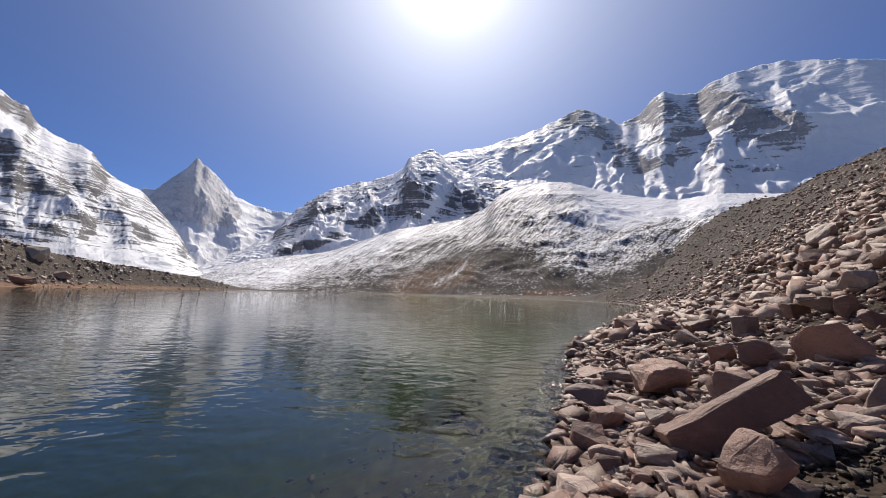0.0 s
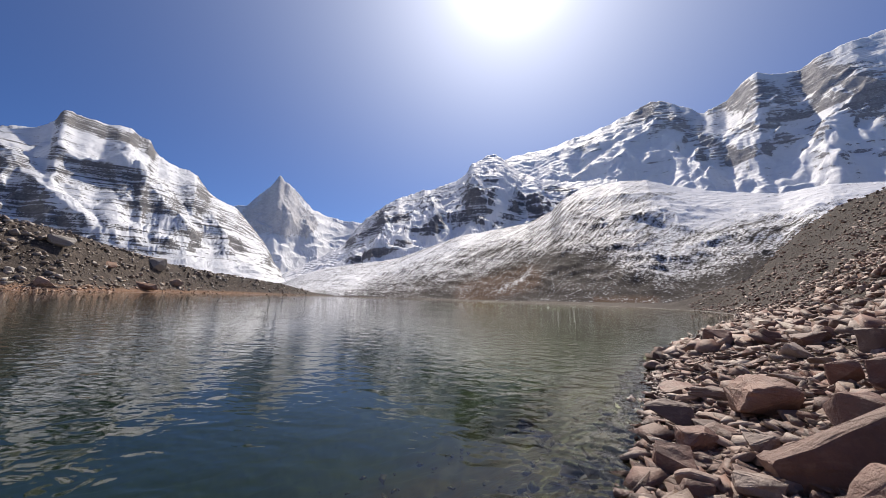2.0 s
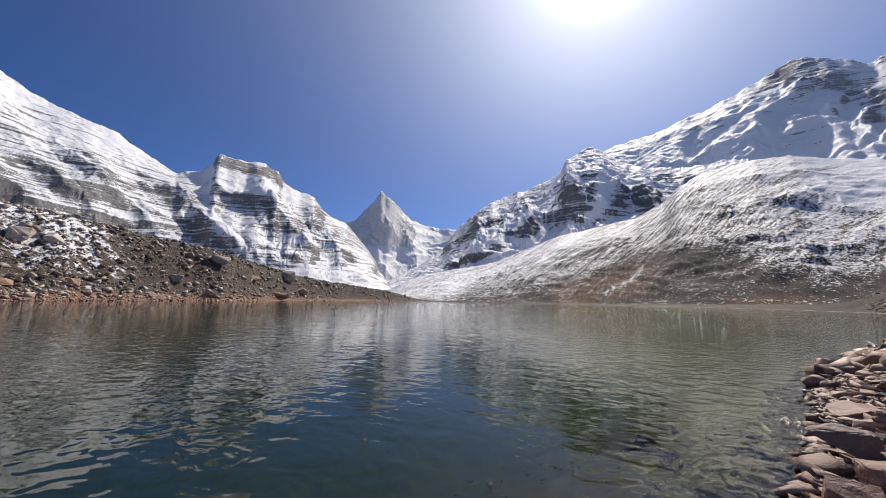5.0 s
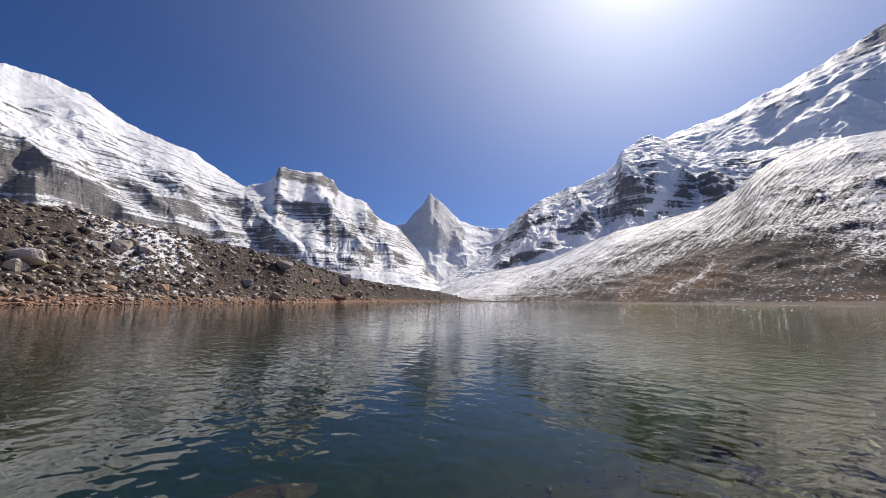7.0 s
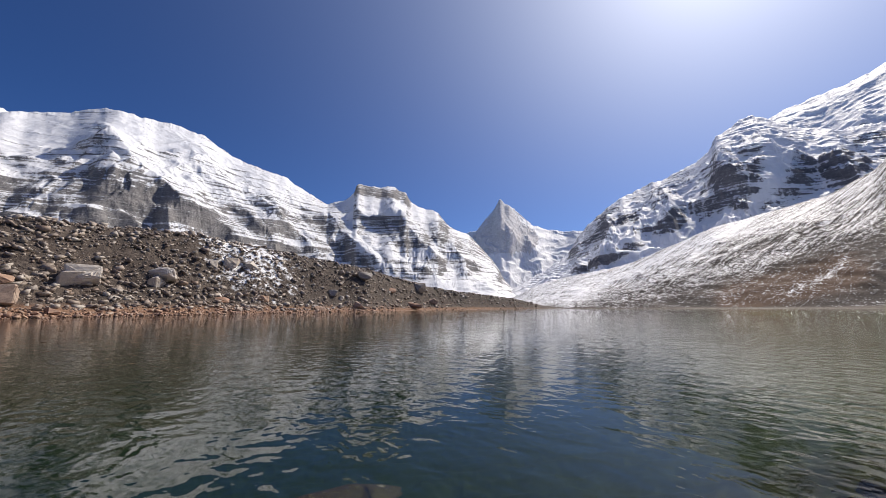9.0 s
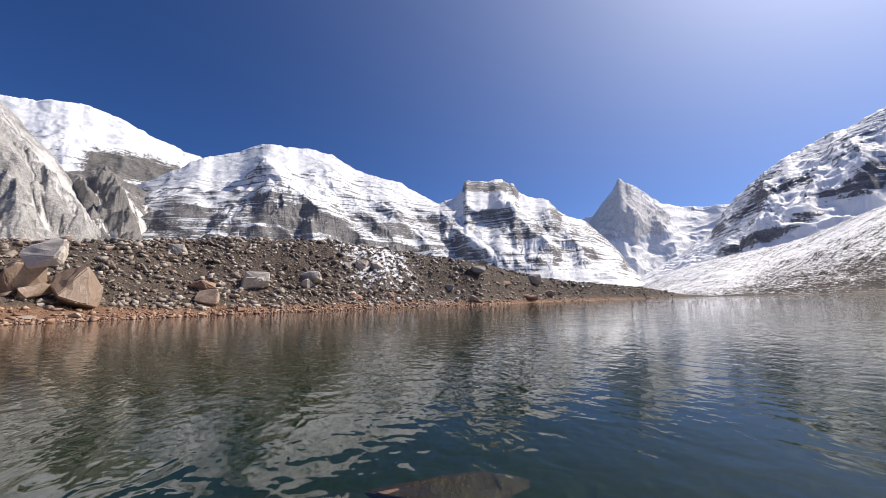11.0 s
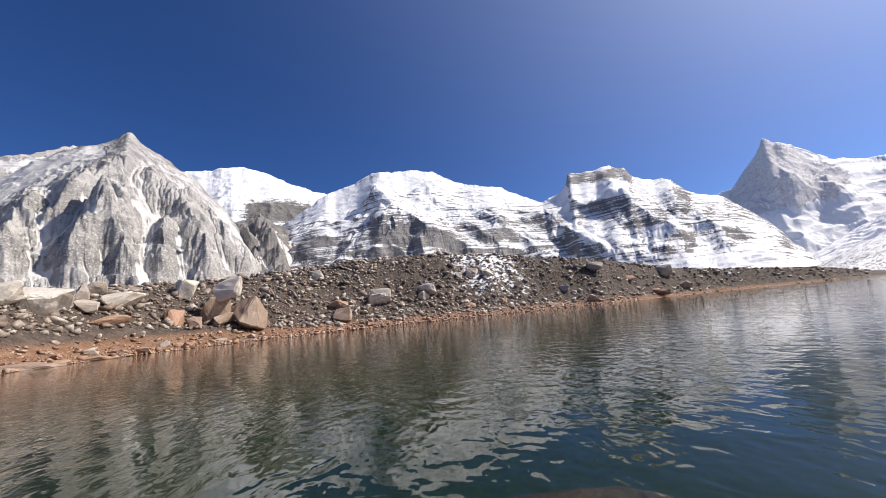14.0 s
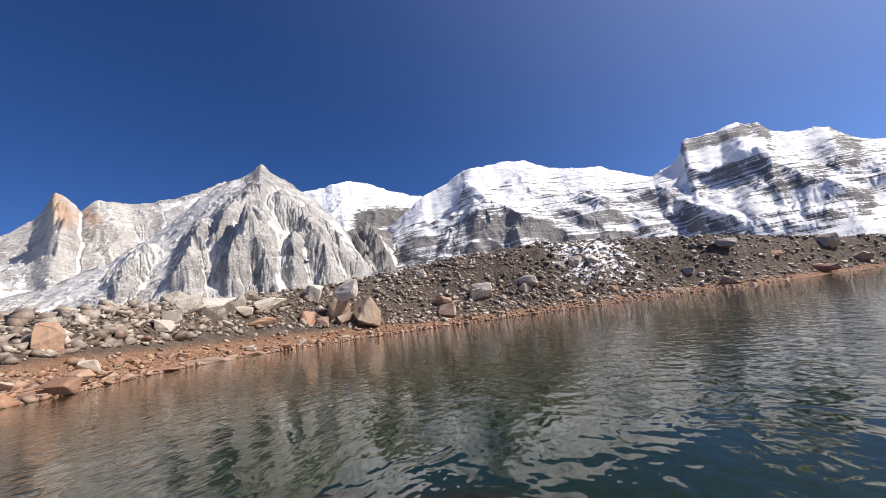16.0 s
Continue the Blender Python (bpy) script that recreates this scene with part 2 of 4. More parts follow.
    h = m.math("ADD", m.math("MULTIPLY", big["Distance"], -0.16), m.math("MULTIPLY", mid["Distance"], -0.09))
    h = m.math("ADD", h, m.math("MULTIPLY", small["Distance"], -0.022))
    h = m.math("ADD", h, m.math("MULTIPLY", fine, 0.006))
    h = m.math("MULTIPLY", h, bare)
    return m.done(col, m.math("SUBTRACT", 0.92, m.math("MULTIPLY", wet, 0.55)), m.bump(h, 1.0, 1.0), 0.35)


GROUND = ground_material()


def water_material():
    """Clear lake water: mirror-like towards grazing, see-through from above, wind ripples."""
    m = Nodes("lake_water")
    m.nt.nodes.remove(m.bsdf)
    swell = m.noise(m.pos((0.7, 1.0, 1.0), (0, 0, 25)), 2.3, 2, 0.45, 0.6)
    chop = m.noise(m.pos((0.7, 1.0, 1.0), (0, 0, 10)), 5.6, 1, 0.4, 0.3)
    calm = m.step(m.noise(m.pos(), 0.10, 3, 0.5), 0.3, 0.65)
    h = m.math("ADD", m.math("MULTIPLY", swell, 0.025), m.math("MULTIPLY", chop, 0.008))
    h = m.math("MULTIPLY", h, m.math("ADD", 0.55, m.math("MULTIPLY", calm, 0.6)))
    n = m.bump(h, 1.0, 1.0)
    fres = m.add("ShaderNodeFresnel", IOR=1.333, Normal=n).outputs[0]
    gloss = m.add("ShaderNodeBsdfGlossy", Roughness=0.015, Normal=n)
    gloss.inputs["Color"].default_value = (1, 1, 1, 1)
    clear = m.add("ShaderNodeBsdfTransparent")
    clear.inputs["Color"].default_value = (0.46, 0.51, 0.36, 1)
    mx = m.nt.nodes.new("ShaderNodeMixShader")
    m.put(mx.inputs[0], fres)
    m.nt.links.new(clear.outputs[0], mx.inputs[1])
    m.nt.links.new(gloss.outputs[0], mx.inputs[2])
    m.nt.links.new(mx.outputs[0], m.nt.nodes["Material Output"].inputs[0])
    return m.mat


WATER = water_material()


def stone_material(name, tones, stain=(0.19, 0.135, 0.11), pale=(0.48, 0.38, 0.31)):
    """Broken stone in several tones, one to each stone, with grain, stains and worn edges."""
    m = Nodes(name)
    info = m.nt.nodes.new("ShaderNodeObjectInfo").outputs["Random"]
    isle = m.nt.nodes.new("ShaderNodeNewGeometry").outputs["Random Per Island"]
    pick = m.math("FRACT", m.math("ADD", m.math("MULTIPLY", info, 7.31), isle))
    ramp = m.nt.nodes.new("ShaderNodeValToRGB")
    m.put(ramp.inputs[0], pick)
    while len(ramp.color_ramp.elements) < len(tones):
        ramp.color_ramp.elements.new(0.5)
    for i, c in enumerate(tones):
        e = ramp.color_ramp.elements[i]
        e.position, e.color = i / (len(tones) - 1), (*c, 1)
    p = m.pos()
    broad = m.noise(p, 3.0, 5, 0.6)
    fine = m.noise(p, 28.0, 6, 0.7)
    vein = m.noise(m.pos((1, 1, 2), (20, 30, 0)), 7.0, 5, 0.6, 0.5)
    col = m.mix(m.math("MULTIPLY", m.step(broad, 0.4, 0.65), 0.55), ramp.outputs[0], stain)
    col = m.mix(m.math("MULTIPLY", m.step(vein, 0.5, 0.72), 0.28), col, pale)
    col = m.mix(m.math("MULTIPLY", m.step(fine, 0.48, 0.75), 0.4), col, (0.11, 0.08, 0.066))
    z = m.height()
    damp = m.math("SUBTRACT", 1.0, m.step(m.math("ADD", z, m.math("MULTIPLY", broad, 0.08)), 0.05, 0.13))
    col = m.mix(m.math("MULTIPLY", damp, 0.6), col, (0.075, 0.046, 0.03))
    h = m.math("ADD", m.math("MULTIPLY", broad, 0.06), m.math("MULTIPLY", fine, 0.016))
    h = m.math("ADD", h, m.math("MULTIPLY", vein, 0.014))
    return m.done(col, m.math("SUBTRACT", 0.6, m.math("MULTIPLY", damp, 0.35)), m.bump(h, 0.9, 1.0), 0.5)


RED_STONE = stone_material("red_brown_stone", [(0.19, 0.096, 0.072), (0.28, 0.16, 0.122), (0.48, 0.36, 0.295), (0.105, 0.06, 0.047), (0.24, 0.125, 0.092), (0.14, 0.084, 0.066), (0.54, 0.44, 0.37)])
GREY_STONE = stone_material("pale_granite_boulder", [(0.52, 0.47, 0.41), (0.38, 0.33, 0.28), (0.58, 0.54, 0.48), (0.26, 0.22, 0.19), (0.48, 0.40, 0.32), (0.62, 0.59, 0.55)], (0.33, 0.29, 0.255), (0.62, 0.58, 0.53))
BED_STONE = stone_material("silted_brown_stone", [(0.15, 0.10, 0.062), (0.20, 0.135, 0.085), (0.11, 0.078, 0.052)])
RUST_STONE = stone_material("rust_coloured_stone", [(0.38, 0.205, 0.12), (0.28, 0.15, 0.092), (0.47, 0.31, 0.20), (0.21, 0.125, 0.09), (0.46, 0.35, 0.27)])


MORAINE_STONE = stone_material("dull_moraine_stone", [(0.20, 0.15, 0.118), (0.50, 0.45, 0.395), (0.13, 0.096, 0.075), (0.42, 0.36, 0.305), (0.24, 0.168, 0.125), (0.16, 0.122, 0.10), (0.58, 0.53, 0.47)], (0.15, 0.12, 0.10), (0.40, 0.36, 0.32))
WARM_STONE = stone_material("warm_red_brown_stone", [(0.30, 0.165, 0.12), (0.36, 0.205, 0.15)], (0.17, 0.105, 0.08), (0.44, 0.31, 0.24))
BROWN_STONE = stone_material("brown_granite_boulder", [(0.27, 0.195, 0.145), (0.32, 0.235, 0.175)], (0.19, 0.135, 0.10), (0.46, 0.39, 0.32))
PALE_STONE = stone_material("pale_cream_granite", [(0.56, 0.51, 0.45), (0.62, 0.57, 0.51)], (0.46, 0.41, 0.36), (0.68, 0.64, 0.59))
SLAB_STONE = stone_material("dark_red_brown_slab", [(0.21, 0.118, 0.088), (0.24, 0.135, 0.10)], (0.13, 0.08, 0.06), (0.34, 0.23, 0.18))


# ---- the lie of the land ----
def place(az, r):
    """The plan position at az degrees to the left of straight ahead, r metres from the camera."""
    return -r * np.sin(np.radians(az)), r * np.cos(np.radians(az))


# shoreline of the lake, as (bearing, distance)
SHORE = [(-14, 2.2), (-16.4, 3.06), (-17.6, 3.95), (-18.5, 5.5), (-19.3, 7.9), (-19.0, 10.0), (-23, 16), (-25.6, 24), (-28, 45), (-29.3, 66),
         (-28.6, 110), (-24.7, 170), (-18.6, 220), (-10.4, 255), (0, 280), (15, 290), (27, 300), (32, 250), (43, 195), (56, 126), (72, 98), (84, 86),
         (95, 80), (112, 70), (123, 62), (132, 48), (140, 34), (145, 30), (152, 26), (158, 15), (150, 8), (125, 4.2), (95, 1.9), (40, 1.25), (5, 1.5)]
POLY = np.array([place(a, r) for a, r in SHORE])


def shore_distance(x, y):
    """Metres from the waterline, positive on land."""
    best, inside = np.full(x.shape, 1e9), np.zeros(x.shape, bool)
    for (x0, y0), (x1, y1) in zip(POLY, np.roll(POLY, -1, 0)):
        dx, dy = x1 - x0, y1 - y0
        t = np.clip(((x - x0) * dx + (y - y0) * dy) / (dx * dx + dy * dy), 0, 1)
        best = np.minimum(best, np.hypot(x - x0 - t * dx, y - y0 - t * dy))
        cross = ((y0 > y) != (y1 > y)) & (x < dx * (y - y0) / (dy if dy else 1e-9) + x0)
        inside ^= cross
    return np.where(inside, -best, best)


# crest of the moraine behind the left-hand shore: bearing, elevation, metres behind the waterline
CREST_AZ = [29, 36, 43, 50, 54, 58, 62, 68, 75, 80, 90, 100, 110, 119, 130, 137, 142, 150, 165]
CREST_EL = [0.5, 1.5, 2.4, 3.7, 5.1, 6.1, 6.7, 7.8, 8.8, 9.6, 9.3, 8.6, 7.4, 6.8, 6.4, 6.2, 5.8, 5.2, 4.5]
CREST_BACK = [14, 16, 20, 24, 26, 29, 32, 36, 40, 42, 42, 40, 34, 28, 26, 26, 26, 30, 34]


# skyline of the right-hand scree slope: bearing, elevation, metres out to its brow
RIGHT_AZ = [-100, -70, -60, -52, -47, -43.6, -38.8, -35.1, -32, -29.8, -26, -21.8, -15]
RIGHT_EL = [27, 23, 20.5, 17.9, 16.6, 13.6, 11.9, 9.0, 5.6, 3.2, 1.8, 0.5, 0.0]
RIGHT_OUT = [60, 90, 120, 150, 170, 200, 230, 250, 260, 270, 270, 280, 300]


def ground_height(x, y, detail=True):
    r, az = np.hypot(x, y), np.degrees(np.arctan2(-x, y))
    s = shore_distance(x, y)
    az = np.where(az < -100, az + 360, az)
    p = np.stack([x, y, np.zeros_like(x)], -1)
    wob = fbm(p / 2.3, 4) * 0.4 + fbm(p / 14 + 5, 3)
    edge = s + wob * np.clip(np.abs(s) * 0.25, 0.05, 1.2)
    # lake bed
    bed = -7.5 * (1 - np.exp(np.minimum(edge, 0) / (15 + 25 * smooth(70, 110, az) * smooth(12, 25, r))))
    # right-hand scree, under its skyline
    lid = 1.5 + np.minimum(r, np.interp(az, RIGHT_AZ, RIGHT_OUT)) * np.tan(np.radians(np.interp(az, RIGHT_AZ, RIGHT_EL)))
    lid = lid - np.minimum(r, 200) * 0.022 * np.abs(fbm(p / 17 + 9, 4)) * smooth(4, 30, r)
    slope = 0.30 * np.clip(edge, 0, 5) + 0.70 * np.clip(edge - 5, 0, 400)
    right = np.minimum(slope, lid) - 0.25 * np.exp(-np.abs(slope - lid) / 0.6)
    right = np.maximum(right, 0.12 * np.clip(edge, 0, 3))
    # left-hand beach and moraine
    rs = np.interp(az, [a for a, d in SHORE[16:28]], [d for a, d in SHORE[16:28]])
    back = sum(np.interp(az + k, CREST_AZ, CREST_BACK) for k in (-4, -2, 0, 2, 4)) / 5
    rs2 = sum(np.interp(az + k, [a for a, d in SHORE[16:28]], [d for a, d in SHORE[16:28]]) for k in (-4, -2, 0, 2, 4)) / 5
    top = 1.5 + (rs2 + back) * np.tan(np.radians(sum(np.interp(az + k, CREST_AZ, CREST_EL) for k in (-3, -1, 1, 3)) / 4))
    u = np.clip(np.maximum(r - rs, 0) / back, 0, 6)
    beach = 0.9 * smooth(0, 0.30, u)
    rise = np.where(u < 1, smooth(0.18, 1.12, u) / smooth(0.18, 1.12, 1.0), 1 - 0.25 * smooth(1.0, 2.2, u))
    left = beach + (top - 0.9) * rise + fbm(p / 9 + 3, 5) * 0.07 * top * smooth(0.1, 0.6, u) * (1 - 0.6 * smooth(0.8, 1.0, u) * (1 - smooth(1, 1.2, u)))
    near = 0.12 * np.clip(edge, 0, 3) + 0.22 * np.clip(edge - 3, 0, 40)
    far = 0.05 * np.clip(edge, 0, 60)
    wl = smooth(26, 34, az) * (1 - smooth(146, 156, az)) * smooth(10, 22, r)
    wr = (1 - smooth(-26, -16, az)) * (1 - smooth(225, 250, np.where(az < 0, az + 360, az)) * 0)
    wr = np.where(az > 100, smooth(215, 245, az), wr)
    wr = np.maximum(wr, 0) * smooth(1.5, 4.5, r)
    land = left * wl + right * wr + np.where(r < 60, near, far) * np.clip(1 - wl - wr, 0, 1)
    z = np.where(edge < 0, bed, land)
    if detail:
        z = z + (ridged(p / 1.1, 4) - 0.6) * 0.16 * smooth(0.3, 3, np.abs(edge)) * smooth(1.5, 4, r)
        z = z + (ridged(p / 4.3 + 8, 3) - 0.6) * 0.7 * smooth(3, 14, edge)
    return z, s


def shaded_soil(x, y):
    """The patch of bare damp earth among the near rocks, darkened for the shade on it."""
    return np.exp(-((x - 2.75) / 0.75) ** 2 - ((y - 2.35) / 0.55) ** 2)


def build_ground():
    az = np.concatenate([np.arange(-62, 166, 0.21), np.arange(166, 298, 2.0)])
    r = np.concatenate([[0.0], np.geomspace(0.3, 700, 290), [1000, 1600, 2600, 4800]])
    A, Rr = np.meshgrid(az, r)
    x, y = place(A, Rr)
    z, s = ground_height(x.ravel(), y.ravel())
    z = z.reshape(x.shape)
    z = np.where(Rr > 700, np.minimum(z, 10), z)
    a2 = A
    rust = smooth(24, 40, a2) * (1 - smooth(170, 190, a2)) * (0.25 + 0.75 * smooth(5, 14, Rr))
    rust = np.maximum(rust, 0.06 + 0.19 * smooth(-24, -32, a2)) * (1 + 0.7 * smooth(48, 70, a2) + 0.5 * smooth(92, 118, a2))
    snow = 0.72 * np.exp(-((A - 73.0) / 8.0) ** 2) * np.exp(-((Rr - 132) / 22) ** 2) + 0.55 * np.exp(-((A - 43) / 3) ** 2) * np.exp(-((Rr - 225) / 9) ** 2)
    # damp earth patch, plus darkened ground standing in for shade between stones
    soil_shade = shaded_soil(x, y) + 0.9 * smooth(-14, -20, A) * (1 - smooth(10, 22, Rr)) * (A < 0)
    rust = rust * (1 - 0.95 * np.clip(shaded_soil(x, y), 0, 1))
    ob = grid_mesh("ground", np.stack([x, y, z], -1), GROUND, True, {"rust": rust, "snow": snow, "soil_shade": soil_shade, "scree": smooth(-16, -22, A) * (A > -100)})
    return tagged(ob, "brown and grey moraine rubble sloping into the lake", "ground", kind="structure")


build_ground()


def build_water():
    az = np.arange(0, 360, 3.0)
    r = np.concatenate([[0.3], np.geomspace(1, 330, 30)])
    A, Rr = np.meshgrid(az, r)
    x, y = place(A, Rr)
    ob = grid_mesh("water", np.stack([x, y, np.zeros_like(x)], -1), WATER, True)
    return tagged(ob, "clear rippled blue-green mountain lake water", "lake", kind="structure")


build_water()


# ---- mountains ----
def alpine(p, octaves=7, gain=2.0):
    """Ridged multifractal: sharp crests with rough flanks and smooth valleys, about 0 to 1."""
    out, weight, a, total = np.zeros(len(p)), np.ones(len(p)), 1.0, 0.0
    for k in range(octaves):
        sig = np.clip(1 - 1.5 * np.abs(perlin(p * 2.07 ** k + 31.7 * k)), 0, 1) ** 2 * weight
        weight = np.clip(sig * gain, 0, 1)
        out += a * sig
        total += a
        a *= 0.5
    return out / total


def erode(Z, cu, cv, cut, seed, drops=6000, batches=4, steps=56):
    """Lets water run down a grid of heights and carve it; cu and cv are the metres between columns and rows. Returns heights and flow."""
    rows, cols = Z.shape
    Z, flow = Z.copy().ravel(), np.zeros(rows * cols)
    rng = np.random.RandomState(seed)
    for b in range(batches):
        v, u = rng.uniform(1, rows - 2, drops), rng.uniform(1, cols - 2, drops)
        dv, du, load, water = np.zeros(drops), np.zeros(drops), np.zeros(drops), np.ones(drops)
        for k in range(steps):
            iv, iu = v.astype(int), u.astype(int)
            fv, fu = v - iv, u - iu
            i = iv * cols + iu
            h00, h01, h10, h11 = Z[i], Z[i + 1], Z[i + cols], Z[i + cols + 1]
            gu = ((h01 - h00) * (1 - fv) + (h11 - h10) * fv) / cu
            gv = ((h10 - h00) * (1 - fu) + (h11 - h01) * fu) / cv
            du, dv = du * 0.25 - gu * 0.75, dv * 0.25 - gv * 0.75
            n = np.maximum(np.hypot(du, dv), 1e-6)
            du, dv = du / n, dv / n
            h = h00 * (1 - fv) * (1 - fu) + h01 * (1 - fv) * fu + h10 * fv * (1 - fu) + h11 * fv * fu
            v2, u2 = np.clip(v + dv, 0.5, rows - 2.01), np.clip(u + du * cv / cu, 0.5, cols - 2.01)
            jv, ju = v2.astype(int), u2.astype(int)
            gv2, gu2 = v2 - jv, u2 - ju
            j = jv * cols + ju
            h2 = Z[j] * (1 - gv2) * (1 - gu2) + Z[j + 1] * (1 - gv2) * gu2 + Z[j + cols] * gv2 * (1 - gu2) + Z[j + cols + 1] * gv2 * gu2
            drop = h - h2
            room = np.clip(drop / cv, 0.02, 1.6) * water * cut * 6
            take = np.where(drop < 0, np.maximum(drop, -load), np.clip((room - load) * 0.12, -load * 0.05, np.maximum(drop, 0) * 0.5))
            load = load + take
            for off, w in ((0, (1 - fv) * (1 - fu)), (1, (1 - fv) * fu), (cols, fv * (1 - fu)), (cols + 1, fv * fu)):
                Z -= np.bincount(i + off, take * w, rows * cols)
            flow += np.bincount(i, water, rows * cols)
            water = water * 0.985
            v, u = v2, u2
    return Z.reshape(rows, cols), flow.reshape(rows, cols)


def soften(Z, k=1):
    for _ in range(k):
        Q = np.pad(Z, 1, mode="edge")
        Z = (4 * Z + Q[:-2, 1:-1] + Q[2:, 1:-1] + Q[1:-1, :-2] + Q[1:-1, 2:]) / 8
    return Z


def run(A, E, width, *pts):
    """1 along a line of (bearing, elevation) points, fading to 0 about width degrees off it."""
    best = np.full(A.shape, 1e9)
    for (a0, e0), (a1, e1) in zip(pts, pts[1:]):
        da, de = a1 - a0, e1 - e0
        k = np.clip(((A - a0) * da + (E - e0) * de) / (da * da + de * de), 0, 1)
        best = np.minimum(best, np.hypot(A - a0 - k * da, E - e0 - k * de))
    return np.exp(-(best / width) ** 2)


def mountain(name, label, mat, crest, r_top, r_foot, z_foot, power=1.3, step=0.12, rows=130, size=300.0, rough=0.10, gully=0.06, jag=0.25, seed=0, swing=0.06, snow=None, shear=0.0, streak=0.0, lines=2.0, cut=1.0, rust=None, ledge=None, crag=0.0, foot=0.12, ribs=(), warp=0.35):
    """A mountain side: crest as (bearing, elevation) rows, its plan between r_foot and r_top metres, ribs as (height, width, points), eroded by noise."""
    crest = sorted(crest)
    az = np.arange(crest[0][0], crest[-1][0] + step, step)
    el = sum(np.interp(az + k, [c[0] for c in crest], [c[1] for c in crest]) for k in (-0.15, 0, 0.15)) / 3
    line = np.stack([az * 0.55 + seed * 13.1, np.full_like(az, seed * 3.7), np.zeros_like(az)], -1)
    tooth = jag * fbm(line, 6, 0.62)
    rt = r_top * (1 + swing * fbm(line * 0.25 + 4, 3))
    rf = r_foot * (1 + swing * fbm(line * 0.3 + 9, 3))
    zt = 1.5 + rt * np.tan(np.radians(el))
    t = np.concatenate([np.linspace(0, 1, rows), 1 + np.linspace(0.03, 1, 10)])[:, None]
    A = np.broadcast_to(az, (len(t), len(az)))
    front = np.minimum(t, 1)
    R = rf + (rt - rf) * t
    Z = z_foot + (zt - z_foot) * front ** power
    Z = Z + rt * np.radians(tooth) * smooth(0.88, 1.0, front) ** 2
    Z = np.where(t > 1, zt + rt * np.radians(tooth) * (2 - t) - (zt - z_foot) * np.clip((t - 1) * 1.25, 0, 1), Z)
    x, y = place(A, R)
    tall = np.maximum(zt - z_foot, 1)
    lean = np.stack([x, y, 0 * x + seed * 40.0], -1).reshape(-1, 3) / size
    lean = lean + 0.25 * np.stack([fbm(lean * 1.7, 3), fbm(lean * 1.7 + 8, 3), 0 * lean[:, 0]], -1)
    n = (alpine(lean) - 0.35).reshape(x.shape) * rough + fbm(lean * 0.55 + 3, 3).reshape(x.shape) * gully
    env = smooth(0, foot, front) * (1 - smooth(0.45, 1.0, front) * 0.94)
    Z = Z + np.where(t > 1, 0.06, env) * n * tall
    # the drawn lines wander a little
    E0 = np.degrees(np.arctan2(Z - 1.5, R))
    q = np.stack([A * 0.7, E0 * 0.7, 0 * A + seed * 3.0], -1).reshape(-1, 3)
    WA, WE = warp * fbm(q, 4, 0.6).reshape(x.shape), 0.7 * warp * fbm(q + 50, 4, 0.6).reshape(x.shape)
    hold = smooth(0, 0.1, front) * (1 - smooth(0.55, 0.92, front)) * (t <= 1)
    for high, width, pts in ribs:
        ridge = np.sqrt(-np.log(np.clip(run(A + WA, E0 + WE, width, *pts), 1e-6, 1)))
        Z = Z + high * np.clip(1 - ridge, 0, 1) * hold
    front_rows = Z[:rows]
    cut_rows, flow = erode(front_rows, np.radians(step) * r_top * 0.75, (r_top - r_foot) / rows, cut, seed)
    cut_rows = np.maximum(cut_rows, front_rows - 0.03 * tall)
    keep = smooth(0.55, 1.0, front[:rows])
    front_rows = front_rows * keep + soften(cut_rows) * (1 - keep)
    if crag:
        q = np.stack([x, y, Z * 1.3], -1)[:rows].reshape(-1, 3) / (size * 0.22) + seed * 7.7
        q = q + 0.4 * fbm(q * 0.5, 2)[:, None]
        calm = smooth(0.0, 0.08, front[:rows]) * (1 - 0.25 * smooth(0.8, 1.0, front[:rows]))
        front_rows = front_rows + (alpine(q, 5) - 0.35).reshape(front_rows.shape) * crag * calm
    if ledge:
        deep, dip, part_of = ledge
        q = np.stack([A, front * 6 + 0 * A, 0 * A + seed * 2.0], -1)[:rows].reshape(-1, 3)
        bend = fbm(q * 0.12, 4, 0.55).reshape(front_rows.shape)
        k = (front_rows + np.radians(A[:rows]) * r_top * dip) / deep + bend * 2.2
        f = k - np.floor(k)
        grip = part_of * smooth(-0.3, 0.25, fbm(q * 0.22 + 5, 3).reshape(front_rows.shape))
        front_rows = front_rows + (smooth(0.45, 0.95, f) - f) * deep * grip * (1 - smooth(0.9, 1.0, front[:rows])) * smooth(0, 0.06, front[:rows])
    n = np.concatenate([soften(front_rows, 1) - soften(front_rows, 14), 0 * Z[rows:]]) / (tall * 0.02)
    Z = np.concatenate([front_rows, Z[rows:]])
    wash = np.concatenate([soften(np.log1p(flow), 2), 0 * Z[rows:]])
    wash = wash - wash[:rows].mean()
    E = np.degrees(np.arctan2(Z - 1.5, R))
    s = np.zeros_like(x) if snow is None else snow(A + WA, E + WE, front + 0 * A, n, wash)
    if streak:
        q = np.stack([(A + np.degrees(shear) * front) * lines, front * 3.0 + 0 * A, 0 * A + seed], -1).reshape(-1, 3)
        s = s + streak * fbm(q, 4, 0.6).reshape(x.shape) * (0.3 + 0.7 * smooth(0.12, 0.45, front))
    ob = grid_mesh(name, np.stack([x, y, Z], -1), mat, False, {"snow": s + 0 * x, "rust": 0 * x + (0 if rust is None else rust(A + WA, E + WE))})
    return tagged(ob, label, "rock spur" if name == "rock_spur" else "mountain")


